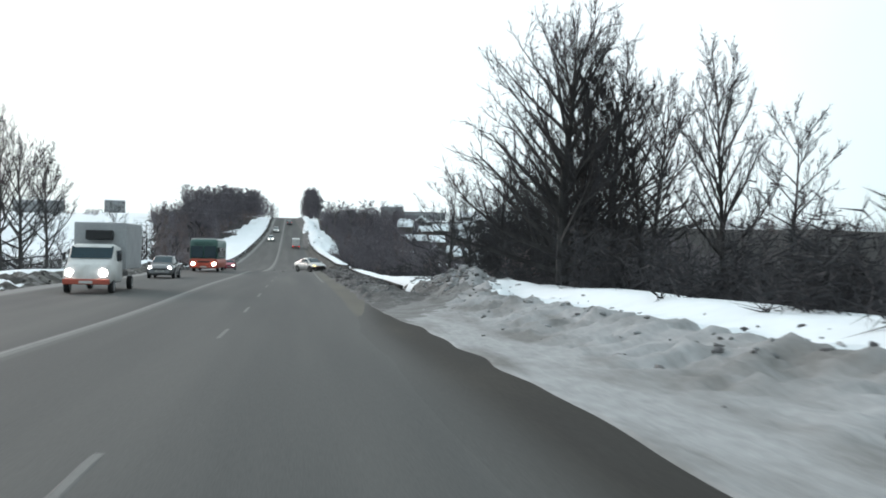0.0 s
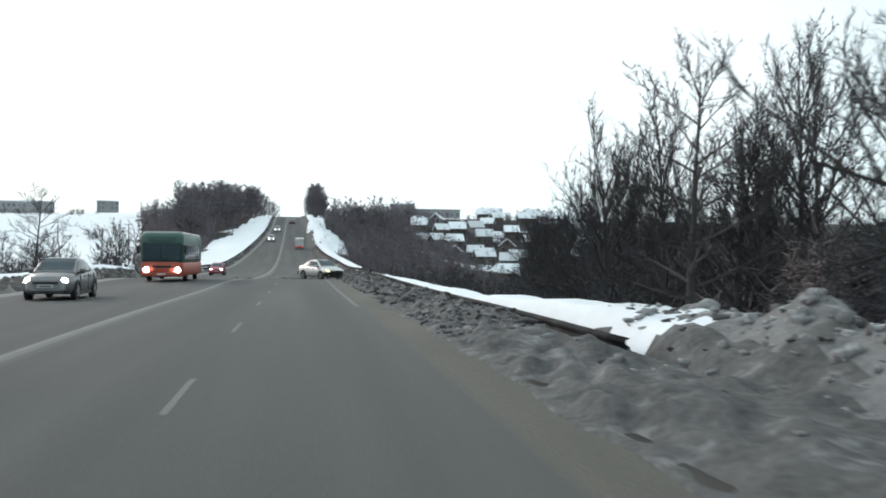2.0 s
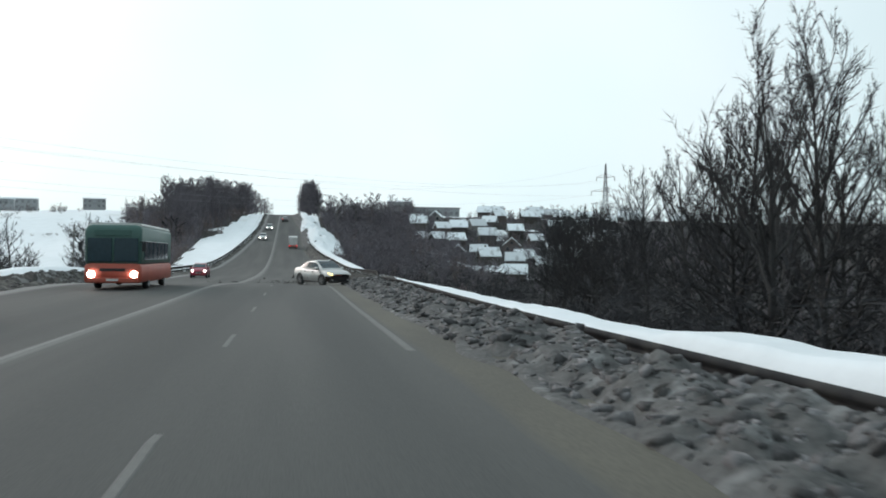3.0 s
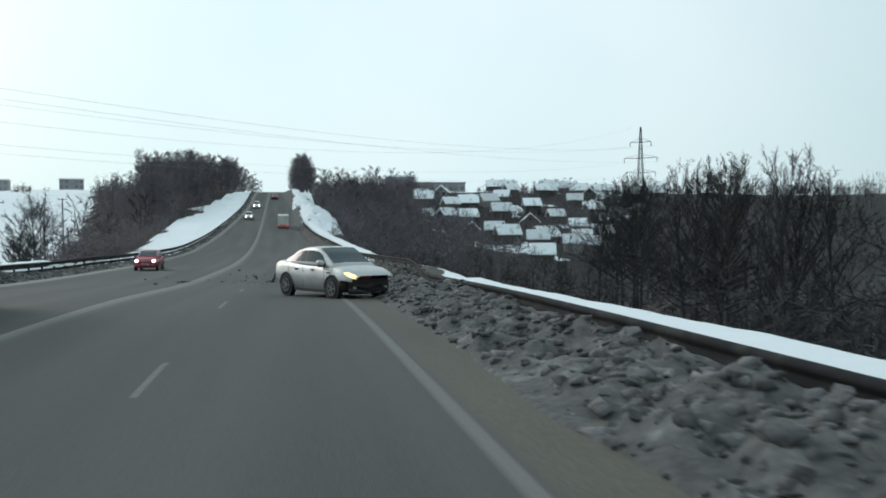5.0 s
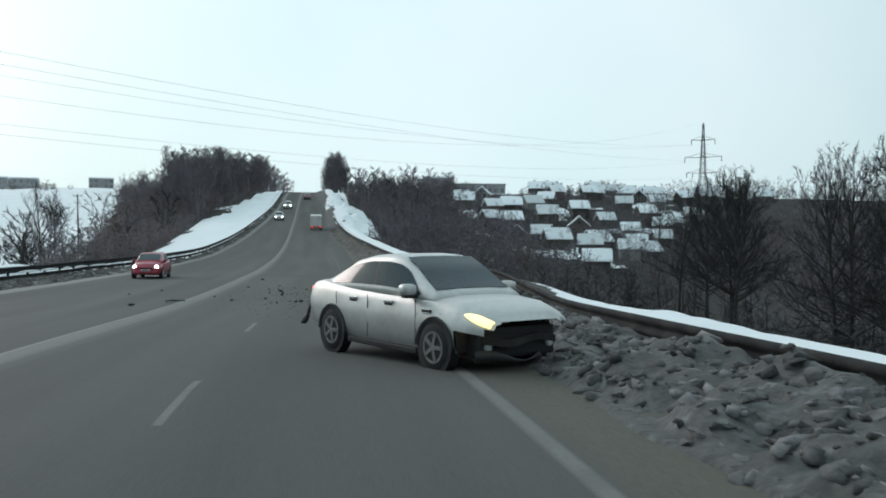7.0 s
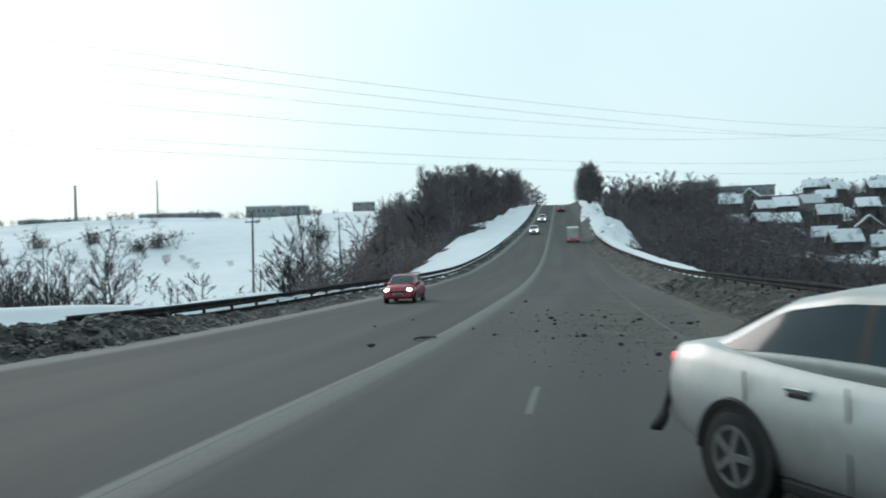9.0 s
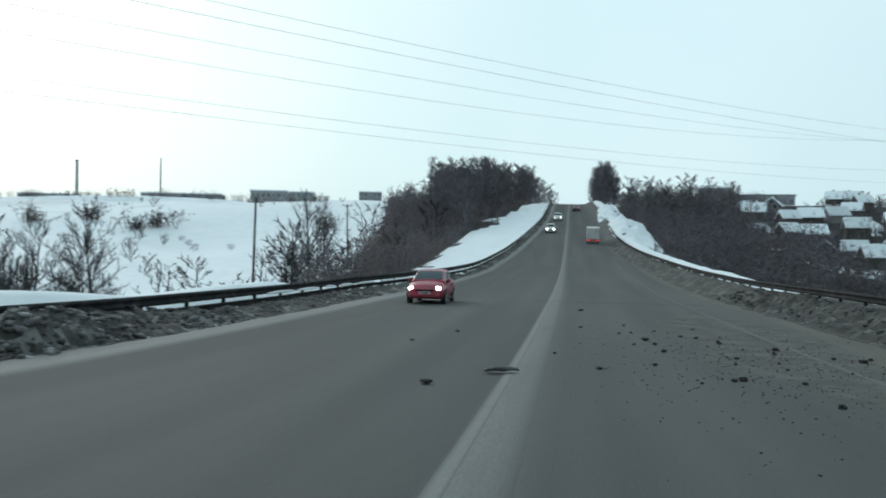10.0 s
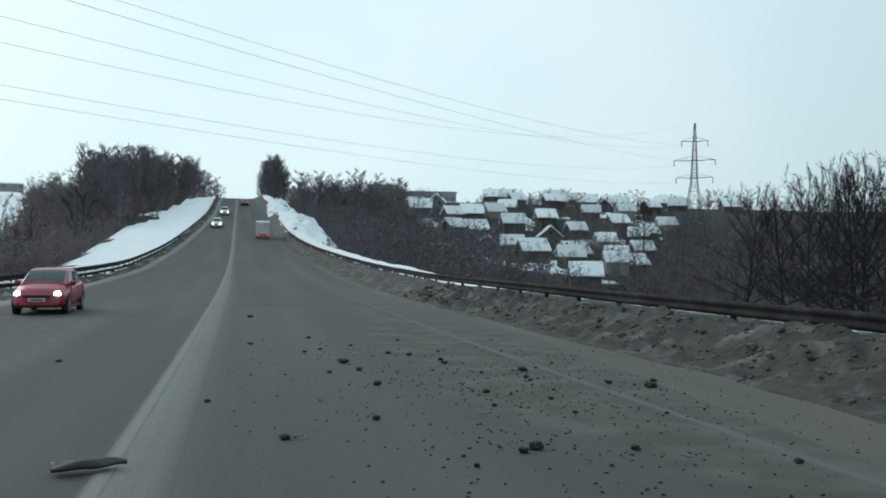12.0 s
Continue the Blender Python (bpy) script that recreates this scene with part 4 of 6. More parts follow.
BIG = tree_kind("bare_tree", grow_fan(31, 13.0, 5.4, 38, first=0.22, low=20, high=68, thick=0.027, bend=0.2, kids=8, twigs=11, tw=0.0095, dome=0.42), "large bare tree with a wide dark crown")
SLIM = tree_kind("bare_tree", grow_fan(12, 12.2, 3.6, 26, first=0.34, low=34, high=72, thick=0.014, bend=0.15, kids=6, twigs=9, tw=0.009, dome=0.4), "slim tall bare tree with short branches")
SPARSE = tree_kind("bare_tree", grow_fan(13, 10, 3.3, 22, first=0.22, low=8, high=60, thick=0.014, bend=0.1, kids=6, twigs=8, tw=0.009, dome=0.5), "bare tree with thin level branches")
FAR_BROAD = tree_kind("bare_tree", grow(24, 9, 3.2, 18, 4, 11, first=0.12, thick=0.02, forks=2, up=0.7, far=True), "broad bare tree with a rounded dark crown")
BROAD = tree_kind("bare_tree", grow_fan(14, 9.4, 4.6, 24, first=0.2, low=14, high=74, thick=0.02, bend=0.2, kids=6, twigs=8, tw=0.0095, dome=0.42), "broad bare tree with a rounded dark crown")
ALDER = tree_kind("bare_tree", grow(15, 7.5, 1.7, 18, 5, 8, first=0.12, thick=0.019, up=0.7, tw=0.014), "slender bare tree growing on the slope")
BUSHY = tree_kind("bare_tree", grow(16, 6.0, 2.2, 18, 4, 10, first=0.06, thick=0.014, forks=3, up=0.8, far=True), "many-stemmed bare tree in the scrub")
PALE = tree_kind("birch_tree", grow(17, 10, 2.0, 24, 7, 14, first=0.3, thick=0.012, up=0.5, droop=0.1), "bare birch with a pale slim trunk", "tree", BIRCH, TWIG)
DENSE = tree_kind("dense_tree", grow(18, 11, 3.0, 26, 5, 11, first=0.05, thick=0.018, up=0.75, far=True), "dark dense tree at the wood's edge", bark=HAZE_TWIG, twig=HAZE_TWIG)
TALL = tree_kind("bare_tree", grow_fan(19, 15, 4.4, 26, first=0.4, low=16, high=72, thick=0.013, bend=0.2, kids=6, twigs=8, tw=0.012, dome=0.42), "tall bare tree with a fine rounded crown")
KINDS = (BIG, SLIM, SPARSE, BROAD, ALDER, BUSHY, PALE, DENSE, TALL, FAR_BROAD)


def arrays_of(me):
    v = np.empty(len(me.vertices) * 3)
    me.vertices.foreach_get("co", v)
    t = np.empty(len(me.polygons) * 3, dtype=np.int32)
    me.polygons.foreach_get("vertices", t)
    return v.reshape(-1, 3), t.reshape(-1, 3)


def grove(name, specs, label, twig=None):
    """Many far trees as one mass: specs of kind, x, y, size, turn."""
    cache, items, ids = {}, [], []
    for k, x, y, s, turn in specs:
        if k not in cache:
            cache[k] = (arrays_of(KINDS[k][1]), arrays_of(KINDS[k][2]))
        w = s ** 0.55
        m = pose(x, y, ground_z(x, y) - 0.1, 0, 0, turn) @ Matrix.Diagonal((w, w, s, 1))
        for j in (0, 1):
            items.append((*cache[k][j], m))
            ids.append(j)
    joined(name, items, [twig or BARK, twig or TWIG], label, "trees", ids)


for x, y, s, k, turn in TREES:
    plant(KINDS[k], x, y, s, turn, "bare trees", sink=0.2)
for k, x, y, s, turn in ((8, 24.5, 57, 1.1, 10), (3, 27, 64, 1.35, 80), (3, 29.5, 70, 1.3, 230), (3, 19.5, 42, 1.35, 60), (3, 22.6, 45, 1.3, 170), (3, 22.3, 58, 1.3, 20)):
    plant(KINDS[k], x, y, s, turn, "bare trees", sink=0.2)


SAPLING = tree_kind("bare_tree", grow(21, 6.0, 0.95, 10, 3, 4, first=0.3, thick=0.015, up=1.1, tw=0.018), "slim young bare tree on the snowy slope")
g = random.Random(79)
for i in range(170):
    y = g.uniform(112, 152)
    x = -g.uniform(0.66, 1.12) * (y - 96)
    if -42 < x < -19:
        plant(SAPLING, x, y, g.uniform(1.1, 1.5), g.uniform(0, 360), "slender trees on the slope")
g = random.Random(78)
SLOPE = [(x, y) for x, y in ((g.uniform(-54, -22), g.uniform(118, 168)) for i in range(400)) if 0.56 < -x / (y - 97) < 1.03]
for i in range(36):
    plant(g.choice((SAPLING, SAPLING, ALDER, SPARSE)), *g.choice(SLOPE), g.uniform(0.8, 1.12), g.uniform(0, 360), "slender trees on the slope")
g = random.Random(77)
# slender trees below the far rail, the hill woods, and trees in the valley thicket
for i in range(45):
    plant(g.choice((SAPLING, SAPLING, SAPLING, ALDER)), g.uniform(-42, -15.5), g.uniform(96, 158), g.uniform(0.38, 0.78), g.uniform(0, 360), "slender trees on the slope")
specs = []
while len(specs) < 108:
    x, y = g.uniform(-38, -10), g.uniform(258, 352)
    if 11.5 + 0.09 * (345 - y) < -x < 0.162 * (y - 83) - 4.6:
        specs.append((g.choice((7, 7, 9)), x, y, g.uniform(0.78, 1.05) + 0.16 * math.sin((y - 258) / 30), g.uniform(0, 360)))
while len(specs) < 134:
    x, y = g.uniform(-58, -26), g.uniform(250, 345)
    if 0.162 * (y - 83) - 4.6 < -x < 0.2 * (y - 101) - 1.5:
        specs.append((g.choice((7, 9, 5)), x, y, g.uniform(0.4, 0.62), g.uniform(0, 360)))
grove("hill_wood", specs, "dark bare wood crowning the hill beside the road", HAZE_TWIG)
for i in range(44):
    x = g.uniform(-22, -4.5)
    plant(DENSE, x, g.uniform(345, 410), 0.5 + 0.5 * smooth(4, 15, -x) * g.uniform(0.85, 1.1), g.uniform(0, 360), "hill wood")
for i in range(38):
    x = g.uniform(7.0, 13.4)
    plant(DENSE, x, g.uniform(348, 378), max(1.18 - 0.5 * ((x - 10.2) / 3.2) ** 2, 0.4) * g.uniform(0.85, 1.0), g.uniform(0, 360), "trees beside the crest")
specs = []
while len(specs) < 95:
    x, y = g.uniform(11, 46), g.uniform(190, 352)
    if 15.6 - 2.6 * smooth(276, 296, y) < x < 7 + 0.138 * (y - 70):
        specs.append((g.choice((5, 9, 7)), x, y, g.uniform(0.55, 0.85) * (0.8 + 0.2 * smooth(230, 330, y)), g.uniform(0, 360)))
grove("hillside_trees", specs, "dark bare wood on the hillside beside the climbing road", HAZE_TWIG)
plant(PALE, 16.6, 293, 1.0, 40, "birches on the hillside")
plant(PALE, 12.4, 318, 0.75, 140, "birches on the hillside")
plant(PALE, 22.4, 300, 0.85, 250, "birches on the hillside")
VALLEY = [(4, g.uniform(20, 62), g.uniform(20, 190), g.uniform(0.55, 1.0), g.uniform(0, 360)) for i in range(105)]
grove("valley_trees", [v for v in VALLEY if v[1] > 38 or v[2] > 85], "dark bare trees standing in the valley scrub")
for i in range(26):
    plant(g.choice((BUSHY, ALDER, FAR_BROAD)), g.uniform(-34, -19), g.uniform(160, 240), g.uniform(0.55, 0.95), g.uniform(0, 360), "slope trees")
grove("crest_trees", [(g.choice((5, 9)), g.uniform(110, 300), g.uniform(366, 396), g.uniform(0.35, 0.8), g.uniform(0, 360)) for i in range(80)], "dark bare trees along the crest of the valley side", HAZE_TWIG)
grove("garden_trees", [(g.choice((5, 5, 9, 7)), g.uniform(38, 140), g.uniform(215, 350), g.uniform(0.28, 0.55), g.uniform(0, 360)) for i in range(80)], "dark bare trees and bushes among the village gardens", HAZE_TWIG)
grove("skyline_trees", [(g.choice((5, 9)), g.choice((-1, 1, 1)) * g.uniform(85, 320), g.uniform(350, 430), g.uniform(0.2, 0.4), g.uniform(0, 360)) for i in range(56)], "bare trees along the far skyline", HAZE_TWIG)
for x, y in ((-70, 230), (-95, 215), (-110, 240), (-84, 260), (-60, 215), (-120, 262), (-132, 235)):
    plant(BUSHY, x, y, g.uniform(0.5, 0.8), g.uniform(0, 360), "field bushes")
specs = [(g.choice((5, 5, 9)), g.gauss(-62, 7), g.gauss(160, 13), g.uniform(0.5, 0.95), g.uniform(0, 360)) for i in range(26)]
specs += [(5, -150 + 6.0 * i + g.uniform(-3, 3), 262 - 0.5 * i + g.uniform(-4, 4), g.uniform(0.2, 0.45), g.uniform(0, 360)) for i in range(16)]
specs += [(g.choice((5, 9)), g.uniform(-190, -50), g.uniform(200, 330), g.uniform(0.2, 0.5), g.uniform(0, 360)) for i in range(18)]
grove("field_bushes", specs, "bare bushes scattered over the snowy field", HAZE_TWIG)


def shrub_shape(seed, h, w, stems, per, thick=1.0):
    g = random.Random(seed)
    fine = Wood()
    for i in range(stems):
        a = g.uniform(0, 6.283)
        r = w * g.random() ** 0.7
        base = Vector((0.35 * r * math.cos(a), 0.35 * r * math.sin(a), -0.2))
        tip = Vector((r * math.cos(a), r * math.sin(a), h * g.uniform(0.55, 1.0) * (1 - 0.35 * (r / w) ** 2)))
        mid = base.lerp(tip, 0.5) + Vector((g.uniform(-0.2, 0.2), g.uniform(-0.2, 0.2), 0.1 * h))
        fine.twig(base, mid.lerp(tip, 0.3), min(0.024 * thick, 0.03))
        for j in range(per):
            u = g.uniform(0.15, 1)
            p = base.lerp(mid, u * 2) if u < 0.5 else mid.lerp(tip, u * 2 - 1)
            d = Vector((g.gauss(0, 1), g.gauss(0, 1), g.gauss(0.35, 0.7))).normalized()
            fine.sliver(p, p + d * g.uniform(0.4, 1.0) * (0.3 + 0.11 * h), 0.016 * thick, Vector((g.gauss(0, 1), g.gauss(0, 1), g.gauss(0, 1))))
    return fine.arrays()


SHRUBS = [shrub_shape(60 + i, 2.6 + 0.45 * i, 1.5 + 0.18 * i, 10, 17, 2.5) for i in range(5)]
DENSE_SHRUBS = [shrub_shape(80 + i, 2.2 + 0.3 * i, 1.4 + 0.15 * i, 20, 40, 0.9) for i in range(4)]
FAR_SHRUBS = [shrub_shape(90 + i, 4.0 + 0.6 * i, 3.0 + 0.3 * i, 12, 24, 1.7) for i in range(4)]
FINE_SHRUBS = [shrub_shape(70 + i, 2.2 + 0.35 * i, 1.5 + 0.2 * i, 14, 27, 1.2) for i in range(5)]


def thicket(name, x0, x1, y0, y1, step, label, hmul=1.0, lim=0.4, seed=0, russet=0.2, twig=None):
    g = random.Random(seed)
    items, ids = [], []
    y = y0
    while y < y1:
        x = x0
        while x < x1:
            px, py = x + g.uniform(-0.5, 0.5) * step, y + g.uniform(-0.5, 0.5) * step
            if scrub(px, py) > lim:
                close = 0 < px < 46 and py < 172
                v, t = g.choice((DENSE_SHRUBS if py < 46 and px < 22 else FINE_SHRUBS) if close else (FAR_SHRUBS if hmul > 1.5 else SHRUBS))
                s = g.uniform(0.75, 1.25) * hmul * (0.7 + 0.3 * smooth(4, 10, abs(px) - 9)) * (1.5 - 0.5 * smooth(35, 55, py) if px > 0 else 1) * (0.6 if hmul > 1.5 and not close else 1) * (1 - 0.4 * smooth(135, 175, py) * (1 - smooth(205, 225, py)) * (px > 0))
                s = min(s, 1.4) if close else s
                items.append((v, t, pose(px, py, ground_z(px, py), 0, 0, g.uniform(0, 360)) @ Matrix.Diagonal((s, s, s * g.uniform(0.8, 1.3), 1))))
                ids.append(1 if g.random() < russet else 0)
            x += step
        y += step
    if items:
        joined(name, items, [twig or TWIG, RUSSET], label, "thicket", ids)
    return len(items)


thicket("thicket", 10, 30, -12, 214, 2.1, "dark leafless scrub filling the valley beside the road", 1.15, seed=1, russet=0.06)
thicket("thicket", 30, 62, -12, 214, 4.0, "dark leafless scrub deeper in the valley", 1.52, seed=7, russet=0.08)
thicket("thicket", 9, 46, 172, 360, 3.0, "dark leafless scrub on the hillside by the road", 1.25, seed=2, russet=0.1, twig=HAZE_TWIG)
thicket("thicket", -60, -10, 140, 350, 3.2, "russet-brown leafless scrub on the slope", 1.15, seed=3, russet=0.5, twig=HAZE_TWIG)
thicket("thicket", -36, -12, -10, 80, 3.0, "leafless scrub below the far road edge", 0.75, seed=4)
thicket("thicket", -54, -21, 116, 170, 2.5, "thin leafless saplings on the snowy slope", 1.0, seed=8, lim=0.45, russet=0.4)


def hedge(name, line, step, size, label, seed):
    """Low dead growth along a line of ground points."""
    g = random.Random(seed)
    items, ids = [], []
    for (ax, ay), (bx, by) in zip(line, line[1:]):
        n = max(int(math.hypot(bx - ax, by - ay) / step), 1)
        for i in range(n):
            x, y = ax + (bx - ax) * i / n + g.gauss(0, step), ay + (by - ay) * i / n + g.gauss(0, step)
            v, t = g.choice(SHRUBS)
            s = size * g.uniform(0.5, 1.3)
            items.append((v, t, pose(x, y, ground_z(x, y), 0, 0, g.uniform(0, 360)) @ Matrix.Diagonal((s * 1.5, s * 1.5, s, 1))))
            ids.append(1 if g.random() < 0.5 else 0)
    joined(name, items, [TWIG, RUSSET], label, "hedge", ids)


hedge("hedgerow", [(-230, 334), (-170, 333), (-120, 334), (-62, 336)], 1.5, 0.62, "dark hedgerow along the crest of the snowy field", 31)
hedge("dead_grass", [(-119, 264), (-116, 282), (-118, 321)], 1.0, 0.22, "line of dead grass across the snowy field", 32)
hedge("dead_grass", [(-91, 266), (-90, 282), (-87, 293)], 0.9, 0.25, "strip of dead grass across the snowy field", 33)
hedge("dead_grass", [(-61, 281), (-55, 281)], 0.8, 0.22, "patch of dead grass on the snowy field", 34)
for x, y, s in ((-122, 282, 1.3), (-109, 283, 1.2), (-92, 272, 1.1), (-88.5, 275, 1.3), (-51, 274, 1.0)):
    hedge("field_bush", [(x, y), (x + 2.5, y)], 0.5, s, "round bare bush standing in the snow", int(-x))
thicket("thicket", 62, 138, 40, 300, 6.0, "dark leafless scrub below the village", 1.8, seed=9, lim=0.35, twig=HAZE_TWIG)
thicket("thicket", 138, 290, -10, 362, 10.5, "dark leafless scrub on the valley side", 2.2, seed=5, lim=0.35)
thicket("thicket", 29, 120, 214, 345, 4.0, "dark garden bushes between the village houses", 0.75, seed=6, lim=0.44, twig=HAZE_TWIG)

# ---- houses of the village ----
def pane(bm, c, w, h, d=0.06):
    box(bm, (c[0] - w / 2, c[1] - d, c[2] - h / 2), (c[0] + w / 2, c[1] + d, c[2] + h / 2), 0.01)


def house(x, y, w, turn, wall_mat, label, tall=1.0, group="village houses"):
    """A small gabled house with a snow-laden roof; its front looks along -y."""
    d, h, rh, ov = w * 1.15, 1.75 * tall, w * 0.42, 0.4
    top = thing("house", label, "house", group, pose(x, y, ground_z(x, y) - 0.1, 0, 0, turn))
    bm = bmesh.new()
    a, b = w / 2, d / 2
    prof = [(-a, -0.8), (a, -0.8), (a, h), (0, h + rh), (-a, h)]
    loft(bm, [[(px, -b, pz) for px, pz in prof], [(px, b, pz) for px, pz in prof]])
    part("wall", bm, wall_mat, top)
    for s in (-1, 1):
        bm = bmesh.new()
        e = (a + ov) * s
        ze = h - ov * rh / a
        ring = [(e, ze), (e, ze + 0.12), (e * 0.97, ze + 0.3), (0.0, h + rh + 0.34), (0.0, h + rh + 0.02)]
        loft(bm, [[(px, py, pz + dz) for px, pz in ring] for py, dz in ((-b - ov, -0.03), (-b - ov + 0.15, 0.02), (0, 0.05), (b + ov - 0.15, 0.0), (b + ov, -0.04))])
        part("roof", bm, ROOF_SNOW, top, "roof slope under thick snow")
    for wx in (-0.25 * w, 0.25 * w):
        bm = bmesh.new()
        pane(bm, (wx, -b, h * 0.55), 0.75, 0.95)
        win = part("window", bm, WINDOW_DARK, top)
        bm = bmesh.new()
        for dx in (-0.42, 0.42):
            box(bm, (wx + dx - 0.05, -b - 0.08, h * 0.55 - 0.55), (wx + dx + 0.05, -b + 0.02, h * 0.55 + 0.55))
        for dz in (-0.52, 0.52):
            box(bm, (wx - 0.36, -b - 0.08, h * 0.55 + dz - 0.05), (wx + 0.36, -b + 0.02, h * 0.55 + dz + 0.05))
        part("frame", bm, CREAM_WALL, win)
    bm = bmesh.new()
    pane(bm, (0, -b, h + rh * 0.32), 0.6, 0.6)
    part("window", bm, WINDOW_DARK, top)
    bm = bmesh.new()
    box(bm, (a - 0.04, -0.4, -0.1), (a + 0.05, 0.4, min(1.9, h - 0.1)), 0.01)
    part("door", bm, PLANK, top)
    bm = bmesh.new()
    box(bm, (a * 0.35 - 0.2, b * 0.3 - 0.2, h), (a * 0.35 + 0.2, b * 0.3 + 0.2, h + rh + 0.75), 0.02)
    part("chimney", bm, BRICK_WALL, top)
    return top


hr = random.Random(21)
WALLS = ((PLANK, "weathered board house with a snow-covered gable roof"), (PLANK, "weathered board house with a snow-covered gable roof"), (CREAM_WALL, "pale rendered house with a snow-covered gable roof"), (BRICK_WALL, "brick house with a snow-covered gable roof"))
HOUSES = [(53.8, 304, 5.2), (47.5, 297, 4.0), (49.5, 284, 4.8), (60, 291, 5.2), (52.7, 268, 4.4), (52.4, 254.6, 5.2), (64.3, 279, 5.6), (63.8, 263.8, 5.6), (54, 233, 5.0),
          (43, 277, 4.0), (86, 293.6, 4.6), (86.5, 283, 4.6), (90, 287, 5.0), (86.2, 310, 4.4), (80, 322, 4.2), (70.3, 298.7, 4.6), (95, 309, 4.2), (100, 297, 4.4),
          (41.7, 303.7, 5.0), (42.5, 316, 4.2), (60.5, 308, 4.8), (74, 289, 4.2), (76, 277, 4.2), (95.4, 323, 4.4), (72, 262, 4.4), (80, 268, 4.4), (58, 250, 4.6),
          (66, 315, 4.4), (71, 324, 4.2), (108, 322, 4.4), (50.6, 327, 4.4), (46, 262, 4.0), (70, 250, 4.4), (64, 244, 4.2)]
for x, y, w in HOUSES:
    w *= 0.8
    mat, label = hr.choice(WALLS)
    house(x, y, w, hr.choice((-20, 70, 78, 84, 92, 100, 108)) + hr.uniform(-8, 8), mat, label, hr.choice((0.9, 1.0, 1.0, 1.35)))
for i in range(13):
    mat, label = hr.choice(WALLS)
    house(70 + i * 6.0 + hr.uniform(-2, 2), hr.uniform(328, 352), hr.uniform(3.6, 4.8), hr.uniform(60, 120), mat, label, hr.choice((1.0, 1.2)))
house(-156, 300, 5.4, 20, CREAM_WALL, "pale gabled house alone on the snowy hill", 1.9, "")
house(26.0, 345, 4.6, -10, PLANK, "dark board house with a steep gable on the crest", 1.4, "")


def block(x, y, w, d, h, turn, storeys, cols, label, mat=None, snow_roof=True):
    """A flat-roofed block with rows of windows on its front."""
    top = thing("apartment_building" if storeys > 2 else "low_building", label, "building", "", pose(x, y, ground_z(x, y) - 0.5, 0, 0, turn))
    bm = bmesh.new()
    box(bm, (-w / 2, -d / 2, -1), (w / 2, d / 2, h), 0.05)
    part("wall", bm, mat or CONCRETE, top)
    bm = bmesh.new()
    box(bm, (-w / 2 - 0.3, -d / 2 - 0.3, h), (w / 2 + 0.3, d / 2 + 0.3, h + 0.5), 0.06)
    part("roof", bm, SNOW if snow_roof else CONCRETE, top)
    bm = bmesh.new()
    box(bm, (-0.55, -0.06, -0.6), (0.55, 0.06, 0.6), 0.02)
    me = mesh_of("window", bm, FAR_WINDOW)
    for s in range(storeys):
        for c in range(cols):
            o = new("window", me)
            o.parent = top
            o.location = (-w / 2 + (c + 0.5) * w / cols, -d / 2, (s + 0.55) * h / storeys)
    return top


block(44.3, 377, 9.5, 9, 5.6, -4, 2, 5, "pale two-storey block under snow on the skyline", CREAM_WALL)
block(58.5, 382, 19, 10, 3.9, -4, 1, 9, "long low grey building on the skyline", CONCRETE, False)
block(-150, 425, 30, 12, 5.6, 15, 2, 12, "long low pale building on the hill crest")
block(-118, 434, 14, 12, 7.2, 15, 2, 7, "grey block with rows of windows on the hill crest")
block(-123, 486, 15, 12, 11, 12, 4, 6, "pale apartment block far off on the plateau")
block(-98, 525, 11, 10, 12.5, 12, 5, 5, "grey apartment block far off on the plateau")
block(-215, 440, 24, 12, 6, 20, 2, 9, "low pale building far off on the plateau")


# ---- power line ----
def lattice(bm, a, b, r):
    tube(bm, a, b, r, r, 4)


def pylon(x, y, h, turn, label):
    top = thing("power_pylon", label, "pylon", "", pose(x, y, ground_z(x, y) - 0.4, 0, 0, turn))
    bm = bmesh.new()

    def half(z):
        u = z / h
        return 2.8 * (1 - u / 0.62) + 0.55 * (u / 0.62) if u < 0.62 else 0.55 - 0.45 * (u - 0.62) / 0.38
    zs = [h * f for f in (0, 0.14, 0.27, 0.38, 0.48, 0.56, 0.62, 0.68, 0.74, 0.8, 0.86, 0.93, 1.0)]
    for z0, z1 in zip(zs, zs[1:]):
        a, b = half(z0), half(z1)
        c0 = [Vector((sx * a, sy * a, z0)) for sx, sy in ((-1, -1), (1, -1), (1, 1), (-1, 1))]
        c1 = [Vector((sx * b, sy * b, z1)) for sx, sy in ((-1, -1), (1, -1), (1, 1), (-1, 1))]
        for i in range(4):
            j = (i + 1) % 4
            lattice(bm, c0[i], c1[i], 0.062)
            lattice(bm, c0[i], c1[j], 0.03)
            lattice(bm, c0[j], c1[i], 0.03)
            lattice(bm, c1[i], c1[j], 0.03)
    part("mast", bm, PYLON_STEEL, top)
    for z, ln in ((0.645 * h, 3.2), (0.757 * h, 3.6), (0.88 * h, 2.3)):
        bm = bmesh.new()
        for s in (-1, 1):
            for yy in (-0.35, 0.35):
                lattice(bm, (0, yy, z), (s * ln, 0, z + 0.1), 0.055)
            lattice(bm, (0, 0, z + 0.9), (s * ln, 0, z + 0.1), 0.04)
        arm = part("cross_arm", bm, PYLON_STEEL, top)
        for s in (-1, 1):
            bm = bmesh.new()
            part("insulator", tube(bm, (s * ln, 0, z + 0.1), (s * ln, 0, z - 0.9), 0.07, 0.07, 5), PYLON_STEEL, arm)
    return top


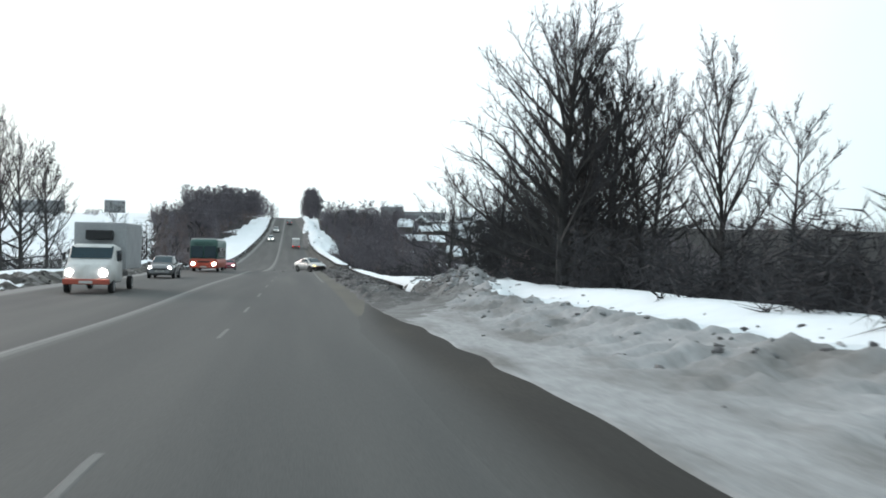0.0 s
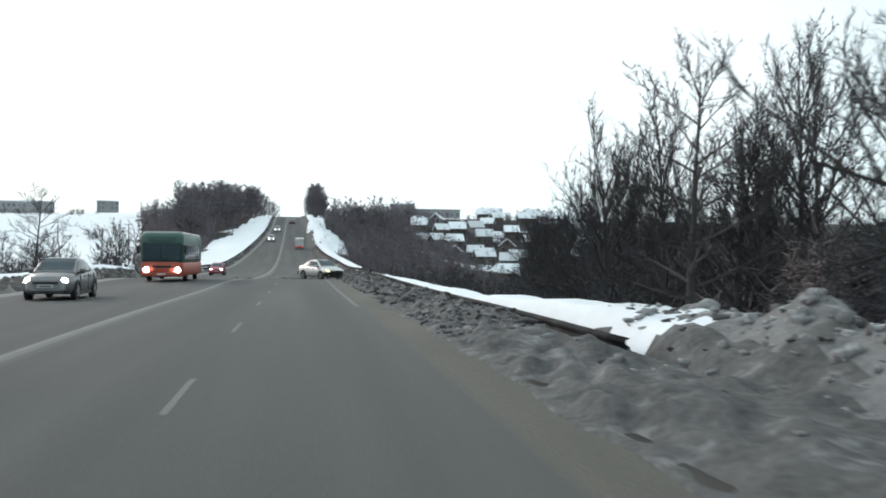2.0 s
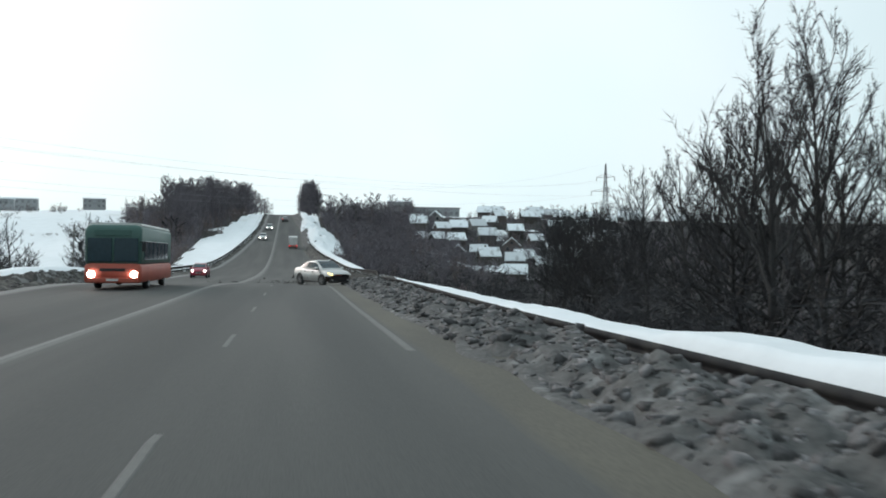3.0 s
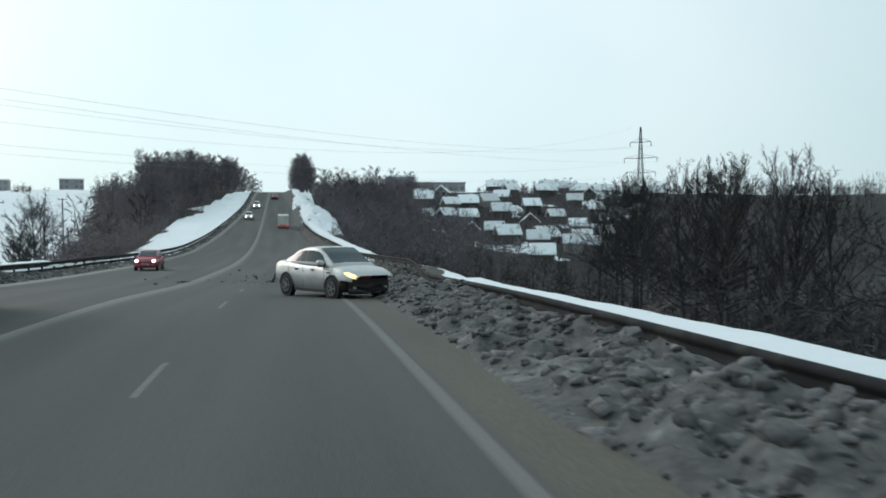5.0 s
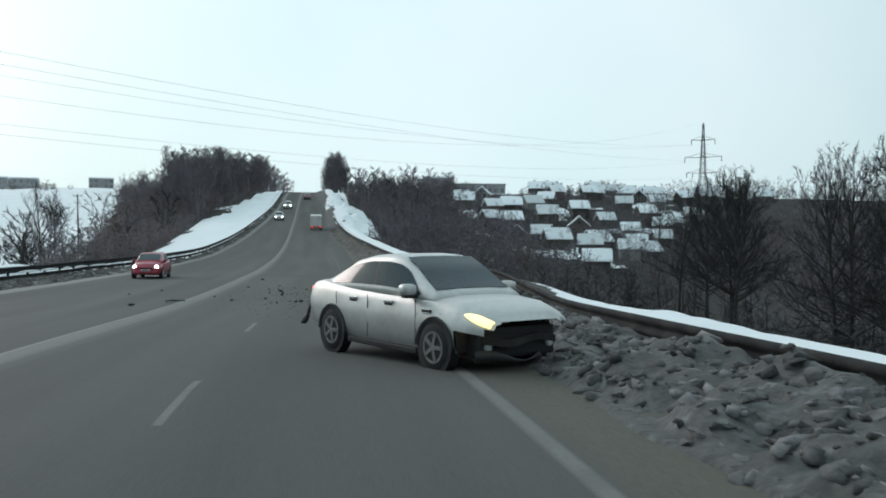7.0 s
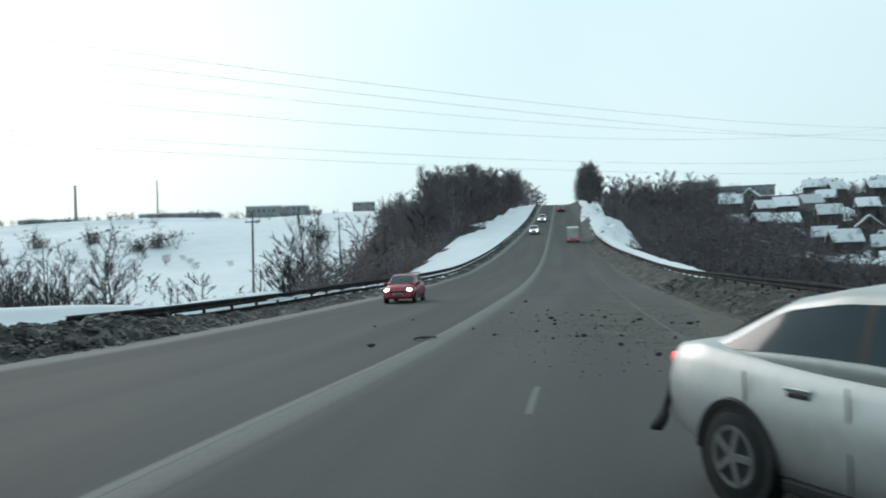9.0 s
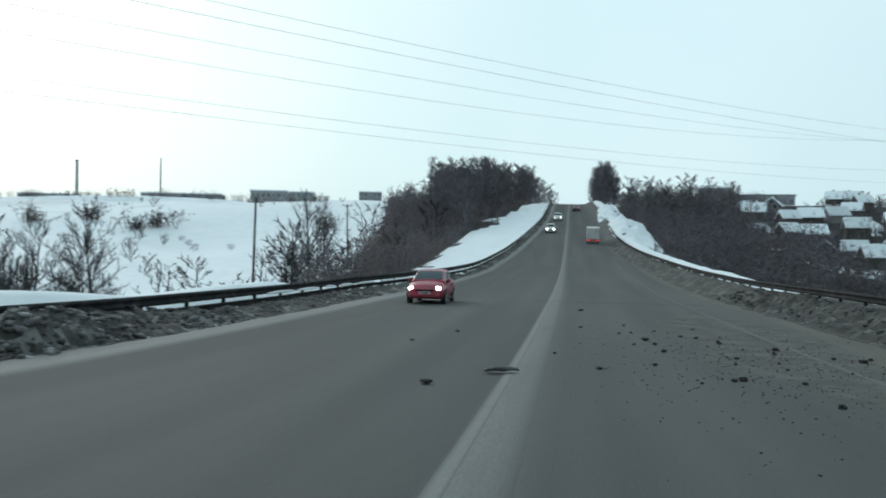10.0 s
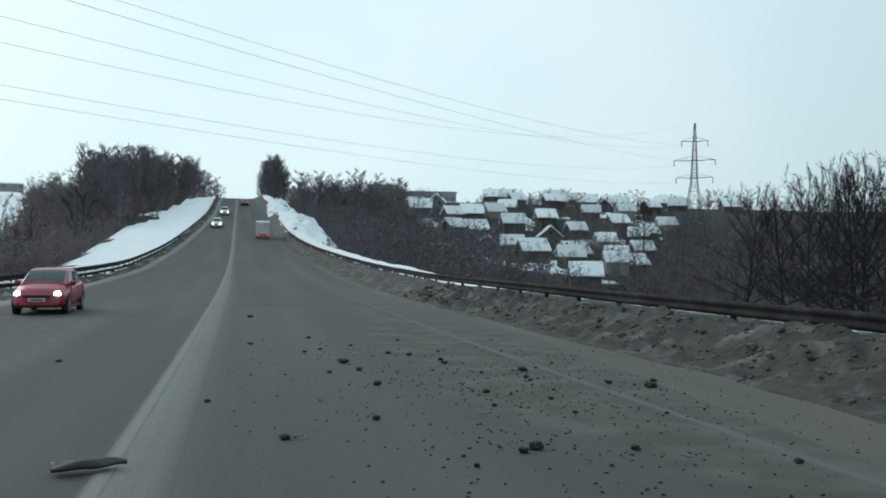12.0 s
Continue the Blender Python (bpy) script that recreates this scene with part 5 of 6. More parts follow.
PX, PY, PH = 79.6, 246.0, 27.6
pylon(PX, PY, PH, -40, "steel lattice power pylon rising above the valley scrub")
pylon(-104, 25, PH, -40, "steel lattice power pylon beyond the road")


def wire(off, z_end, z_mid, group="power line wires"):
    """A conductor hung between the two pylons, sagging over the road."""
    ax, ay = PX + 0.77 * off, PY - 0.64 * off
    bx, by = -104 + 0.77 * off, 25 - 0.64 * off
    pts = []
    u0 = 0.478
    for i in range(61):
        u = i / 60
        q = (u * (1 - u)) / (u0 * (1 - u0))
        pts.append((ax + (bx - ax) * u, ay + (by - ay) * u, z_end + (z_mid - z_end) * q))
    cu = bpy.data.curves.new("power_cable", "CURVE")
    cu.dimensions, cu.bevel_depth, cu.bevel_resolution = "3D", 0.009, 1
    sp = cu.splines.new("POLY")
    sp.points.add(len(pts) - 1)
    for p, q in zip(sp.points, pts):
        p.co = (*q, 1)
    cu.materials.append(WIRE)
    tagged(new("power_cable", cu), "thin grey overhead power cable sagging over the road", "cable", group)


base = ground_z(PX, PY)
wire(-3.0, base + 0.88 * PH - 1.2, 10.3)
wire(-3.6, base + 0.757 * PH - 1.2, 7.4)
wire(-3.2, base + 0.645 * PH - 1.2, 6.7)
wire(-2.0, base + PH - 0.5, 8.9)
wire(3.4, base + 0.88 * PH - 1.2, 10.4)
wire(4.0, base + 0.757 * PH - 1.2, 9.6)


def utility_pole(x, y, h, lean):
    top = thing("utility_pole", "grey wooden utility pole with a short crossarm", "pole", "utility poles", pose(x, y, ground_z(x, y) - 0.3, 0, lean, 15))
    bm = bmesh.new()
    part("pole", tube(bm, (0, 0, 0), (0, 0, h), 0.13, 0.085, 8), WOOD_POLE, top)
    bm = bmesh.new()
    box(bm, (-0.7, -0.045, h - 0.32), (0.7, 0.045, h - 0.22), 0.01)
    for s in (-0.62, 0.0, 0.62):
        tube(bm, (s, 0, h - 0.2), (s, 0, h - 0.02), 0.035, 0.05, 6)
    part("crossarm", bm, WOOD_POLE, top)


utility_pole(-25.4, 165, 11.5, 1)
utility_pole(-31.3, 220, 9.0, -1)
top = thing("boiler_chimney", "tall thin grey boiler chimney on the crest", "chimney", "", pose(-192, 420, ground_z(-192, 420) - 0.5))
bm = bmesh.new()
part("shaft", tube(bm, (0, 0, 0), (0, 0, 18.5), 0.7, 0.5, 12), CONCRETE, top)
bm = bmesh.new()
part("rim", tube(bm, (0, 0, 18.3), (0, 0, 18.7), 0.62, 0.62, 12), BRICK_WALL, top)

top = thing("radio_mast", "thin pale mast far off on the crest", "mast", "", pose(-162, 430, ground_z(-162, 430) - 0.5))
bm = bmesh.new()
part("shaft", tube(bm, (0, 0, 0), (0, 0, 20.5), 0.4, 0.22, 8), CONCRETE, top)
bm = bmesh.new()
part("rim", tube(bm, (0, 0, 14.0), (0, 0, 14.4), 0.5, 0.5, 8), CONCRETE, top)

# ---- vehicles; each is built facing +x with its wheels on z = 0 ----
def on_road(x, y, heading):
    s = (road_z(y + 1.5) - road_z(y - 1.5)) / 3.0
    pitch = math.degrees(math.atan(s * math.sin(radians(heading))))
    return pose(x, y, road_z(y) + 0.012, 0, 0, heading) @ pose(0, 0, 0, 0, -pitch, 0)


def lathe(bm, prof, n=20, mat=0):
    """Turn a profile of (y, radius) about the y axis."""
    rings = [[(r * math.cos(2 * math.pi * i / n), y, r * math.sin(2 * math.pi * i / n)) for i in range(n)] for y, r in prof]
    return loft(bm, rings, True, mat)


def wheel_meshes(r, w, rim=RIM):
    bm = bmesh.new()
    lathe(bm, [(-w / 2, r * 0.66), (-w / 2, r * 0.9), (-w * 0.4, r * 0.985), (0, r), (w * 0.4, r * 0.985), (w / 2, r * 0.9), (w / 2, r * 0.66)], 24)
    tyre = mesh_of("tyre", bm, RUBBER, True)
    bm = bmesh.new()
    lathe(bm, [(-w * 0.42, r * 0.3), (-w * 0.52, r * 0.64), (-w * 0.52, r * 0.68), (w * 0.52, r * 0.68), (w * 0.52, r * 0.64), (w * 0.36, r * 0.58), (w * 0.36, r * 0.2)], 24)
    for k in range(5):
        m = Matrix.Rotation(2 * math.pi * k / 5, 4, "Y")
        for s in (-1, 1):
            box(bm, (r * 0.1, s * w * 0.5 - 0.012, -r * 0.09), (r * 0.62, s * w * 0.5 + 0.012, r * 0.09), 0.006, m)
    for s in (-1, 1):
        lathe(bm, [(s * w * 0.5 - 0.01, r * 0.16), (s * w * 0.52 + 0.01, r * 0.13)], 12)
    return tyre, mesh_of("rim", bm, rim, False)


CAR_WHEEL = wheel_meshes(0.31, 0.2)
DULL_WHEEL = wheel_meshes(0.31, 0.2, DULL_RIM)
LORRY_WHEEL = wheel_meshes(0.44, 0.26)


def add_wheels(top, axles, half, meshes, r):
    for x in axles:
        for s in (-1, 1):
            wh = new("wheel")
            wh.parent = top
            wh.location = (x, s * half, r)
            for nm, me in zip(("tyre", "rim"), meshes):
                o = new(nm, me)
                o.parent = wh


def body_ring(x, zb, wb, wm, zm, zt, wt, cr):
    half = [(wb * 0.85, zb), (wb, zb + 0.07), (wm * 0.985, zm - 0.2), (wm, zm - 0.05), (wm * 0.998, zm + 0.04), ((wm + wt) / 2 + 0.01, (zm + zt) / 2 + 0.03), (wt, zt - 0.03), (wt * 0.93, zt), (wt * 0.5, zt + cr)]
    return [(x, y, z) for y, z in half] + [(x, 0, zt + cr * 1.15)] + [(x, -y, z) for y, z in half[::-1]] + [(x, 0, zb)]


def table(rows, x):
    """Values between the rows of a table whose first column is x."""
    if x <= rows[0][0]:
        return rows[0][1:]
    for a, b in zip(rows, rows[1:]):
        if x <= b[0]:
            u = (x - a[0]) / (b[0] - a[0])
            return tuple(p + (q - p) * u for p, q in zip(a[1:], b[1:]))
    return rows[-1][1:]


SEDAN_BODY = [(-2.16, .42, .58, .64, .72, .93, .60, .0), (-2.1, .30, .70, .77, .70, 1.0, .68, .015), (-1.8, .24, .76, .83, .68, 1.04, .73, .02), (-1.3, .2, .78, .85, .66, 1.0, .76, .02),
              (-.6, .18, .79, .855, .64, .96, .78, .0), (.2, .18, .79, .855, .63, .94, .78, .0), (.75, .18, .79, .85, .63, .93, .77, .01), (1.2, .18, .79, .85, .62, .92, .74, .035), (1.7, .2, .77, .83, .61, .88, .70, .04),
              (2.0, .22, .71, .78, .59, .81, .64, .03), (2.15, .26, .63, .70, .57, .75, .57, .02), (2.22, .34, .53, .60, .55, .69, .50, .0)]
SEDAN_ROOF = [(-1.78, .99, .66, 1.03, .60), (-1.35, .97, .73, 1.22, .58), (-1.0, .96, .76, 1.37, .58), (-.5, .95, .77, 1.455, .60), (0, .94, .775, 1.47, .61), (.3, .93, .775, 1.44, .605), (.6, .93, .77, 1.30, .62), (.9, .92, .765, 1.12, .655), (1.22, .90, .74, .95, .69)]
HATCH_BODY = [(-2.0, .42, .60, .68, .74, .98, .64, .0), (-1.95, .30, .72, .79, .72, 1.03, .70, .01), (-1.6, .22, .78, .85, .70, 1.03, .76, .01), (-1.0, .2, .79, .865, .68, 1.0, .78, .0),
              (-.3, .18, .8, .87, .66, .98, .79, .0), (.5, .18, .8, .87, .65, .97, .78, .0), (1.0, .18, .8, .865, .64, .97, .75, .03), (1.5, .2, .79, .85, .62, .92, .70, .05),
              (1.9, .22, .74, .80, .59, .82, .63, .04), (2.07, .25, .67, .73, .56, .74, .57, .02), (2.14, .34, .56, .62, .53, .66, .5, .0)]
HATCH_ROOF = [(-1.93, 1.0, .68, 1.05, .64), (-1.7, 1.0, .72, 1.30, .60), (-1.45, .99, .75, 1.43, .58), (-.9, .98, .77, 1.49, .60), (-.1, .97, .78, 1.49, .62), (.25, .96, .78, 1.45, .61), (.55, .96, .775, 1.33, .63), (.9, .95, .76, 1.16, .66), (1.25, .94, .74, .98, .69)]


def wreck_front(top, bm, nose):
    """What shows where the bumper tore off: radiator, bent crossmember, liners and a drooping skin."""
    box(bm, (nose - 0.52, -0.64, 0.20), (nose - 0.22, 0.64, 0.60), 0.05)
    part("radiator", bm, BLACK_TRIM, top, "exposed dark radiator")
    bm = bmesh.new()
    rows = []
    for i in range(13):
        u = i / 12 * 2 - 1
        x, z = nose - 0.1 - 0.16 * u * u - 0.05 * math.sin(3 * u + 1), 0.43 + 0.03 * math.sin(4 * u)
        rows.append([(x - 0.03, 0.62 * u, z - 0.05), (x + 0.03, 0.62 * u, z - 0.045), (x + 0.035, 0.62 * u, z + 0.045), (x - 0.03, 0.62 * u, z + 0.05)])
    loft(bm, rows)
    part("crossmember", bm, STEEL, top, "bent dark steel crossmember")
    for s in (-1, 1):
        bm = bmesh.new()
        rows = []
        for i in range(9):
            u = i / 8
            a = 0.5 + 1.9 * u
            x, z = 1.32 + 0.43 * math.cos(a - 0.6), 0.31 + 0.43 * math.sin(a - 0.6)
            rows.append([(x, s * (0.5 + 0.31 * v / 3), z + 0.02 * math.sin(7 * u + 3 * v)) for v in range(4)] + [(x + 0.012, s * (0.5 + 0.31 * v / 3), z + 0.012) for v in (3, 2, 1, 0)])
        loft(bm, rows)
        part("wing_liner", bm, BLACK_TRIM, top, "torn black wing liner")
        bm = bmesh.new()
        lathe(bm, [(-0.02, 0.055), (0.02, 0.05), (0.03, 0.03)], 14)
        bmesh.ops.rotate(bm, verts=bm.verts, cent=(0, 0, 0), matrix=Matrix.Rotation(-math.pi / 2, 3, "Z"))
        bmesh.ops.translate(bm, verts=bm.verts, vec=(nose - 0.2, s * 0.52, 0.36))
        part("fog_lamp", bm, LAMP_OFF, top)
    bm = bmesh.new()
    rows = []
    for i in range(15):
        u = i / 14
        y, x = -0.7 + 1.1 * u, nose - 0.02 - 0.22 * (2 * u - 1) ** 2
        z = 0.24 - 0.06 * u + 0.02 * math.sin(9 * u)
        h = 0.07 * (0.6 + 0.5 * math.sin(6 * u + 1))
        rows.append([(x, y, z - h), (x + 0.03, y, z), (x, y, z + h), (x - 0.015, y, z + h), (x + 0.01, y, z), (x - 0.015, y, z - h)])
    loft(bm, rows)
    part("bumper_skin", bm, BLACK_TRIM, top, "ragged lower bumper skin drooping to the road", True)


def car(name, body_rows, roof_rows, paint, label, m, lamp=HEADLIGHT, group="", wrecked=False, axles=(-1.28, 1.32)):
    top = thing(name, label, "car", group, m)
    xs = sorted({r[0] for r in body_rows} | {body_rows[0][0] + (body_rows[-1][0] - body_rows[0][0]) * i / 26 for i in range(27)})
    bm = bmesh.new()
    loft(bm, [body_ring(x, *table(body_rows, x)) for x in xs])
    if wrecked:
        gone = [f for f in bm.faces if f.calc_center_median().x > 1.64 and f.calc_center_median().z < 0.605 + 0.05 * f.calc_center_median().y]
        bmesh.ops.delete(bm, geom=gone, context="FACES")
    part("body", bm, paint, top, "", True)
    # cabin: a rounded trapezium lofted from the boot to the bonnet
    x0, x1 = roof_rows[0][0], roof_rows[-1][0]
    xs = [x0 + (x1 - x0) * i / 30 for i in range(31)]

    def cabin_ring(x, grow=0.0):
        zb, wb, zt, wt = table(roof_rows, x)
        wb, wt, zt = wb + grow, wt + grow, zt + grow
        half = [(wb, zb - 0.03), (wb - 0.15 * (wb - wt), zb + 0.15 * (zt - zb)), (wt + 0.12 * (wb - wt), zb + 0.86 * (zt - zb)), (wt - 0.03, zb + 0.96 * (zt - zb)), (wt * 0.85, zt), (wt * 0.4, zt + 0.018)]
        return [(x, y, z) for y, z in half] + [(x, -y, z) for y, z in half[::-1]]
    bm = bmesh.new()
    loft(bm, [cabin_ring(x) for x in xs])
    part("roof", bm, paint, top, "", True)

    def side_point(x, s, side):
        zb, wb, zt, wt = table(roof_rows, x)
        return (x, side * (wb + (wt - wb) * (0.15 + 0.72 * s) + 0.012), zb + (zt - zb) * (0.15 + 0.71 * s))

    def side_glass(nm, a, b, cut_a, cut_b):
        for side in (-1, 1):
            bm = bmesh.new()
            rows = []
            for i in range(11):
                u = i / 10
                x = a + (b - a) * u
                lim = min(1.0, cut_a + (1 - cut_a) * math.sin(min(u * 2.2, 1) * 1.57), cut_b + (1 - cut_b) * math.sin(min((1 - u) * 2.6, 1) * 1.57))
                rows.append([side_point(x, 0.04 + 0.9 * lim * k / 4, side) for k in range(5)])
            sheet(bm, rows if side > 0 else [r[::-1] for r in rows])
            part(nm, bm, GLASS, top, "", True)
    mid = 0.5 * (x0 + x1) + 0.02
    side_glass("side_window", x0 + (0.2 if wrecked else 0.30), mid - 0.035, 0.3, 1)
    side_glass("side_window", mid + 0.035, x1 - 0.34, 1, 0.1)
    for side in (-1, 1):
        bm = bmesh.new()
        sheet(bm, [[side_point(x, 0.05 + 0.89 * k / 4, side) for k in range(5)] for x in ((mid - 0.036, mid + 0.036) if side > 0 else (mid + 0.036, mid - 0.036))])
        part("door_pillar", bm, BLACK_TRIM, top)

    def end_glass(nm, a, b):
        bm = bmesh.new()
        rows = []
        for i in range(9):
            x = a + (b - a) * i / 8
            zb, wb, zt, wt = table(roof_rows, x)
            rows.append([(x, wt * 0.93 * k / 4, zt + 0.026 - 0.012 * (abs(k) / 4) ** 2) for k in range(-4, 5)])
        sheet(bm, rows)
        part(nm, bm, GLASS, top, "", True)
    end_glass("windscreen", x1 - 0.13, x1 - 0.9)
    end_glass("rear_window", x0 + 0.08, x0 + 0.55)
    nose, tail = body_rows[-1][0], body_rows[0][0]
    for s in (-1, 1):
        bm = bmesh.new()
        if wrecked:
            rings = []
            for i in range(9):
                u = i / 8
                x = 1.84 + 0.35 * u
                zb, wb, wm, zm, zt, wt, cr = table(body_rows, x)
                lo, hi = 0.1 + 0.4 * (1 - u) ** 1.5, 0.8 + 0.1 * (1 - u) - 0.3 * (1 - u) ** 4
                a, b, c = (wm, zm + 0.04), ((wm + wt) / 2 + 0.01, (zm + zt) / 2 + 0.03), (wt, zt - 0.03)
                pts = []
                for v in (lo, lo + (hi - lo) / 3, lo + (hi - lo) * 2 / 3, hi):
                    p, q, w = (a, b, 2 * v) if v < 0.5 else (b, c, 2 * v - 1)
                    pts.append((p[0] + (q[0] - p[0]) * max(w, 0) + 0.016, p[1] + (q[1] - p[1]) * w + 0.006))
                rings.append([(x + 0.012 * u, s * y, z) for y, z in pts] + [(x - 0.02, s * (y - 0.05), z) for y, z in pts[::-1]])
            loft(bm, rings)
            bmesh.ops.recalc_face_normals(bm, faces=bm.faces)
            part("headlight", bm, lamp if s < 0 else LAMP_OFF, top, "swept amber-lit headlamp" if s < 0 else "dead broken headlamp", True)
            bm = bmesh.new()
            for k in range(2):
                box(bm, (1.02 + 0.03 * k, s * 0.838 - 0.008, 0.775 - 0.045 * k), (1.2 + 0.03 * k, s * 0.838 + 0.014, 0.79 - 0.045 * k), 0.005)
            vent = part("side_vent", bm, CHROME, top, "chrome double vent on the wing")
            bm = bmesh.new()
            box(bm, (1.03, s * 0.832 - 0.008, 0.725), (1.22, s * 0.832 + 0.012, 0.785), 0.008)
            part("vent_recess", bm, BLACK_TRIM, vent)
        else:
            lathe(bm, [(-0.22, 0.10), (-0.02, 0.125), (0.03, 0.11), (0.06, 0.06)], 18)
            bmesh.ops.transform(bm, matrix=Matrix.Translation((nose - 0.09, s * 0.6, 0.655)) @ Matrix.Rotation(-math.pi / 2 + s * 0.25, 4, "Z"), verts=bm.verts)
            part("headlight", bm, lamp, top, "lit headlamp", True)
        bm = bmesh.new()
        box(bm, (tail - 0.005, s * 0.62 - 0.09, 0.76), (tail + 0.16, s * 0.62 + 0.1, 0.93), 0.03)
        part("tail_light", bm, TAIL, top, "red lamp cluster", True)
        bm = bmesh.new()
        box(bm, (x1 - 0.54, s * 0.885 - 0.105, 0.95), (x1 - 0.36, s * 0.885 + 0.105, 1.1), 0.055)
        mirror = part("mirror", bm, paint, top, "", True)
        bm = bmesh.new()
        box(bm, (x1 - 0.52, s * 0.83 - 0.11, 0.91), (x1 - 0.38, s * 0.83 + 0.11, 0.965), 0.02)
        part("mirror_foot", bm, BLACK_TRIM, mirror)
        for hx in (mid - 0.42, mid + 0.5):
            bm = bmesh.new()
            box(bm, (hx - 0.11, s * 0.838 - 0.012, 0.815), (hx + 0.11, s * 0.838 + 0.024, 0.85), 0.011)
            handle = part("door_handle", bm, CHROME if wrecked else paint, top)
            # raised black strip that stands for the shadow below the handle
            bm = bmesh.new()
            box(bm, (hx - 0.09, s * 0.838 - 0.012, 0.782), (hx + 0.09, s * 0.838 + 0.008, 0.812), 0.008)
            part("handle_shadow", bm, BLACK_TRIM, handle)
        for dx in (mid - 0.02, x1 - 0.32, x0 + 0.62):
            bm = bmesh.new()
            box(bm, (dx - 0.006, s * 0.84 - 0.01, 0.30), (dx + 0.006, s * 0.852 + 0.008, 0.90))
            part("door_gap", bm, BLACK_TRIM, top, "dark door shut line")
        bm = bmesh.new()
        box(bm, (axles[0] + 0.42, s * 0.80 - 0.03, 0.17), (axles[1] - 0.42, s * 0.80 + 0.05, 0.26), 0.02)
        part("sill", bm, BLACK_TRIM, top)
        for ax in axles:
            bm = bmesh.new()
            n = 16
            prof = []
            for i in range(n + 1):
                a = math.pi * i / n
                prof.append([(ax + r * math.cos(a), s * yy, 0.31 + r * math.sin(a)) for r, yy in ((0.33, 0.80), (0.34, 0.862), (0.385, 0.868), (0.40, 0.845))])
            sheet(bm, prof)
            part("wheel_arch", bm, BLACK_TRIM, top)
            bm = bmesh.new()
            lathe(bm, [(s * 0.70, 0.365), (s * 0.853, 0.365)], 20)
            bmesh.ops.translate(bm, verts=bm.verts, vec=(ax, 0, 0.31))
            part("wheel_well", bm, BLACK_TRIM, top)
    if not wrecked:
        bm = bmesh.new()
        box(bm, (nose - 0.09, -0.42, 0.56), (nose + 0.012, 0.42, 0.64), 0.02)
        part("grille", bm, BLACK_TRIM, top)
    bm = bmesh.new()
    if wrecked:
        wreck_front(top, bm, nose)
        bm = bmesh.new()
        rows = []
        for i in range(9):
            u = i / 8
            w = 0.022 + 0.07 * smooth(0.5, 0.8, u) * (1 - 0.5 * smooth(0.85, 1, u))
            c = Vector((tail + 0.02 - 0.06 * u + 0.03 * math.sin(5 * u), -0.70 - 0.12 * u, 0.74 - 0.42 * u))
            rows.append([(c.x - w, c.y - 0.012, c.z - 0.01), (c.x - w * 0.4, c.y - 0.04, c.z), (c.x + w, c.y - 0.02, c.z + 0.01), (c.x + w, c.y + 0.01, c.z), (c.x - w, c.y + 0.012, c.z)])
        loft(bm, rows)
        part("bumper", bm, BLACK_TRIM, top, "torn dark bumper strip hanging down", True)
    else:
        box(bm, (nose - 0.1, -0.5, 0.30), (nose - 0.012, 0.5, 0.40), 0.02)
        part("air_intake", bm, BLACK_TRIM, top)
        bm = bmesh.new()
        box(bm, (nose - 0.02, -0.26, 0.43), (nose + 0.02, 0.26, 0.54), 0.005)
        plate = part("number_plate", bm, PLATE, top)
        bm = bmesh.new()
        box(bm, (nose + 0.015, -0.2, 0.46), (nose + 0.024, 0.2, 0.51))
        part("plate_bar", bm, PLATE_BAR, plate)
    for s in (-1, 1):
        bm = bmesh.new()
        tube(bm, (x1 - 0.1, s * 0.1 - 0.2, 0.985), (x1 - 0.3, s * 0.1 + 0.3, 1.075), 0.008, 0.006, 5)
        part("wiper", bm, BLACK_TRIM, top)
    add_wheels(top, axles, 0.765, DULL_WHEEL if wrecked else CAR_WHEEL, 0.31)
    return top


SILVER_AT = pose(6.0, 91.75, road_z(91.8) + 0.012, 0, 0, -61)
car("silver_saloon_car", SEDAN_BODY, SEDAN_ROOF, SILVER_PAINT, "dusty silver saloon with its front bumper torn off", SILVER_AT, AMBER, wrecked=True)
car("red_hatchback_car", HATCH_BODY, HATCH_ROOF, RED_PAINT, "grimy red hatchback with lit headlamps", on_road(-5.45, 134.5, -90), HEADLIGHT)
car("grey_car", SEDAN_BODY, SEDAN_ROOF, GREY_PAINT, "grey saloon coming on with lit headlamps", on_road(-4.2, 58, -90), HEADLIGHT, "oncoming cars")
car("white_car", HATCH_BODY, HATCH_ROOF, WHITE_PAINT, "white hatchback coming down the hill, headlamps lit", on_road(-2.9, 255, -90), HEADLIGHT, "oncoming cars")
car("white_car", HATCH_BODY, HATCH_ROOF, WHITE_PAINT, "white hatchback coming down the hill, headlamps lit", on_road(-2.1, 282, -90), HEADLIGHT, "oncoming cars")
car("dark_car", SEDAN_BODY, SEDAN_ROOF, GREY_PAINT, "dark grey saloon driving up the hill", on_road(1.8, 308, 90), LAMP_OFF)


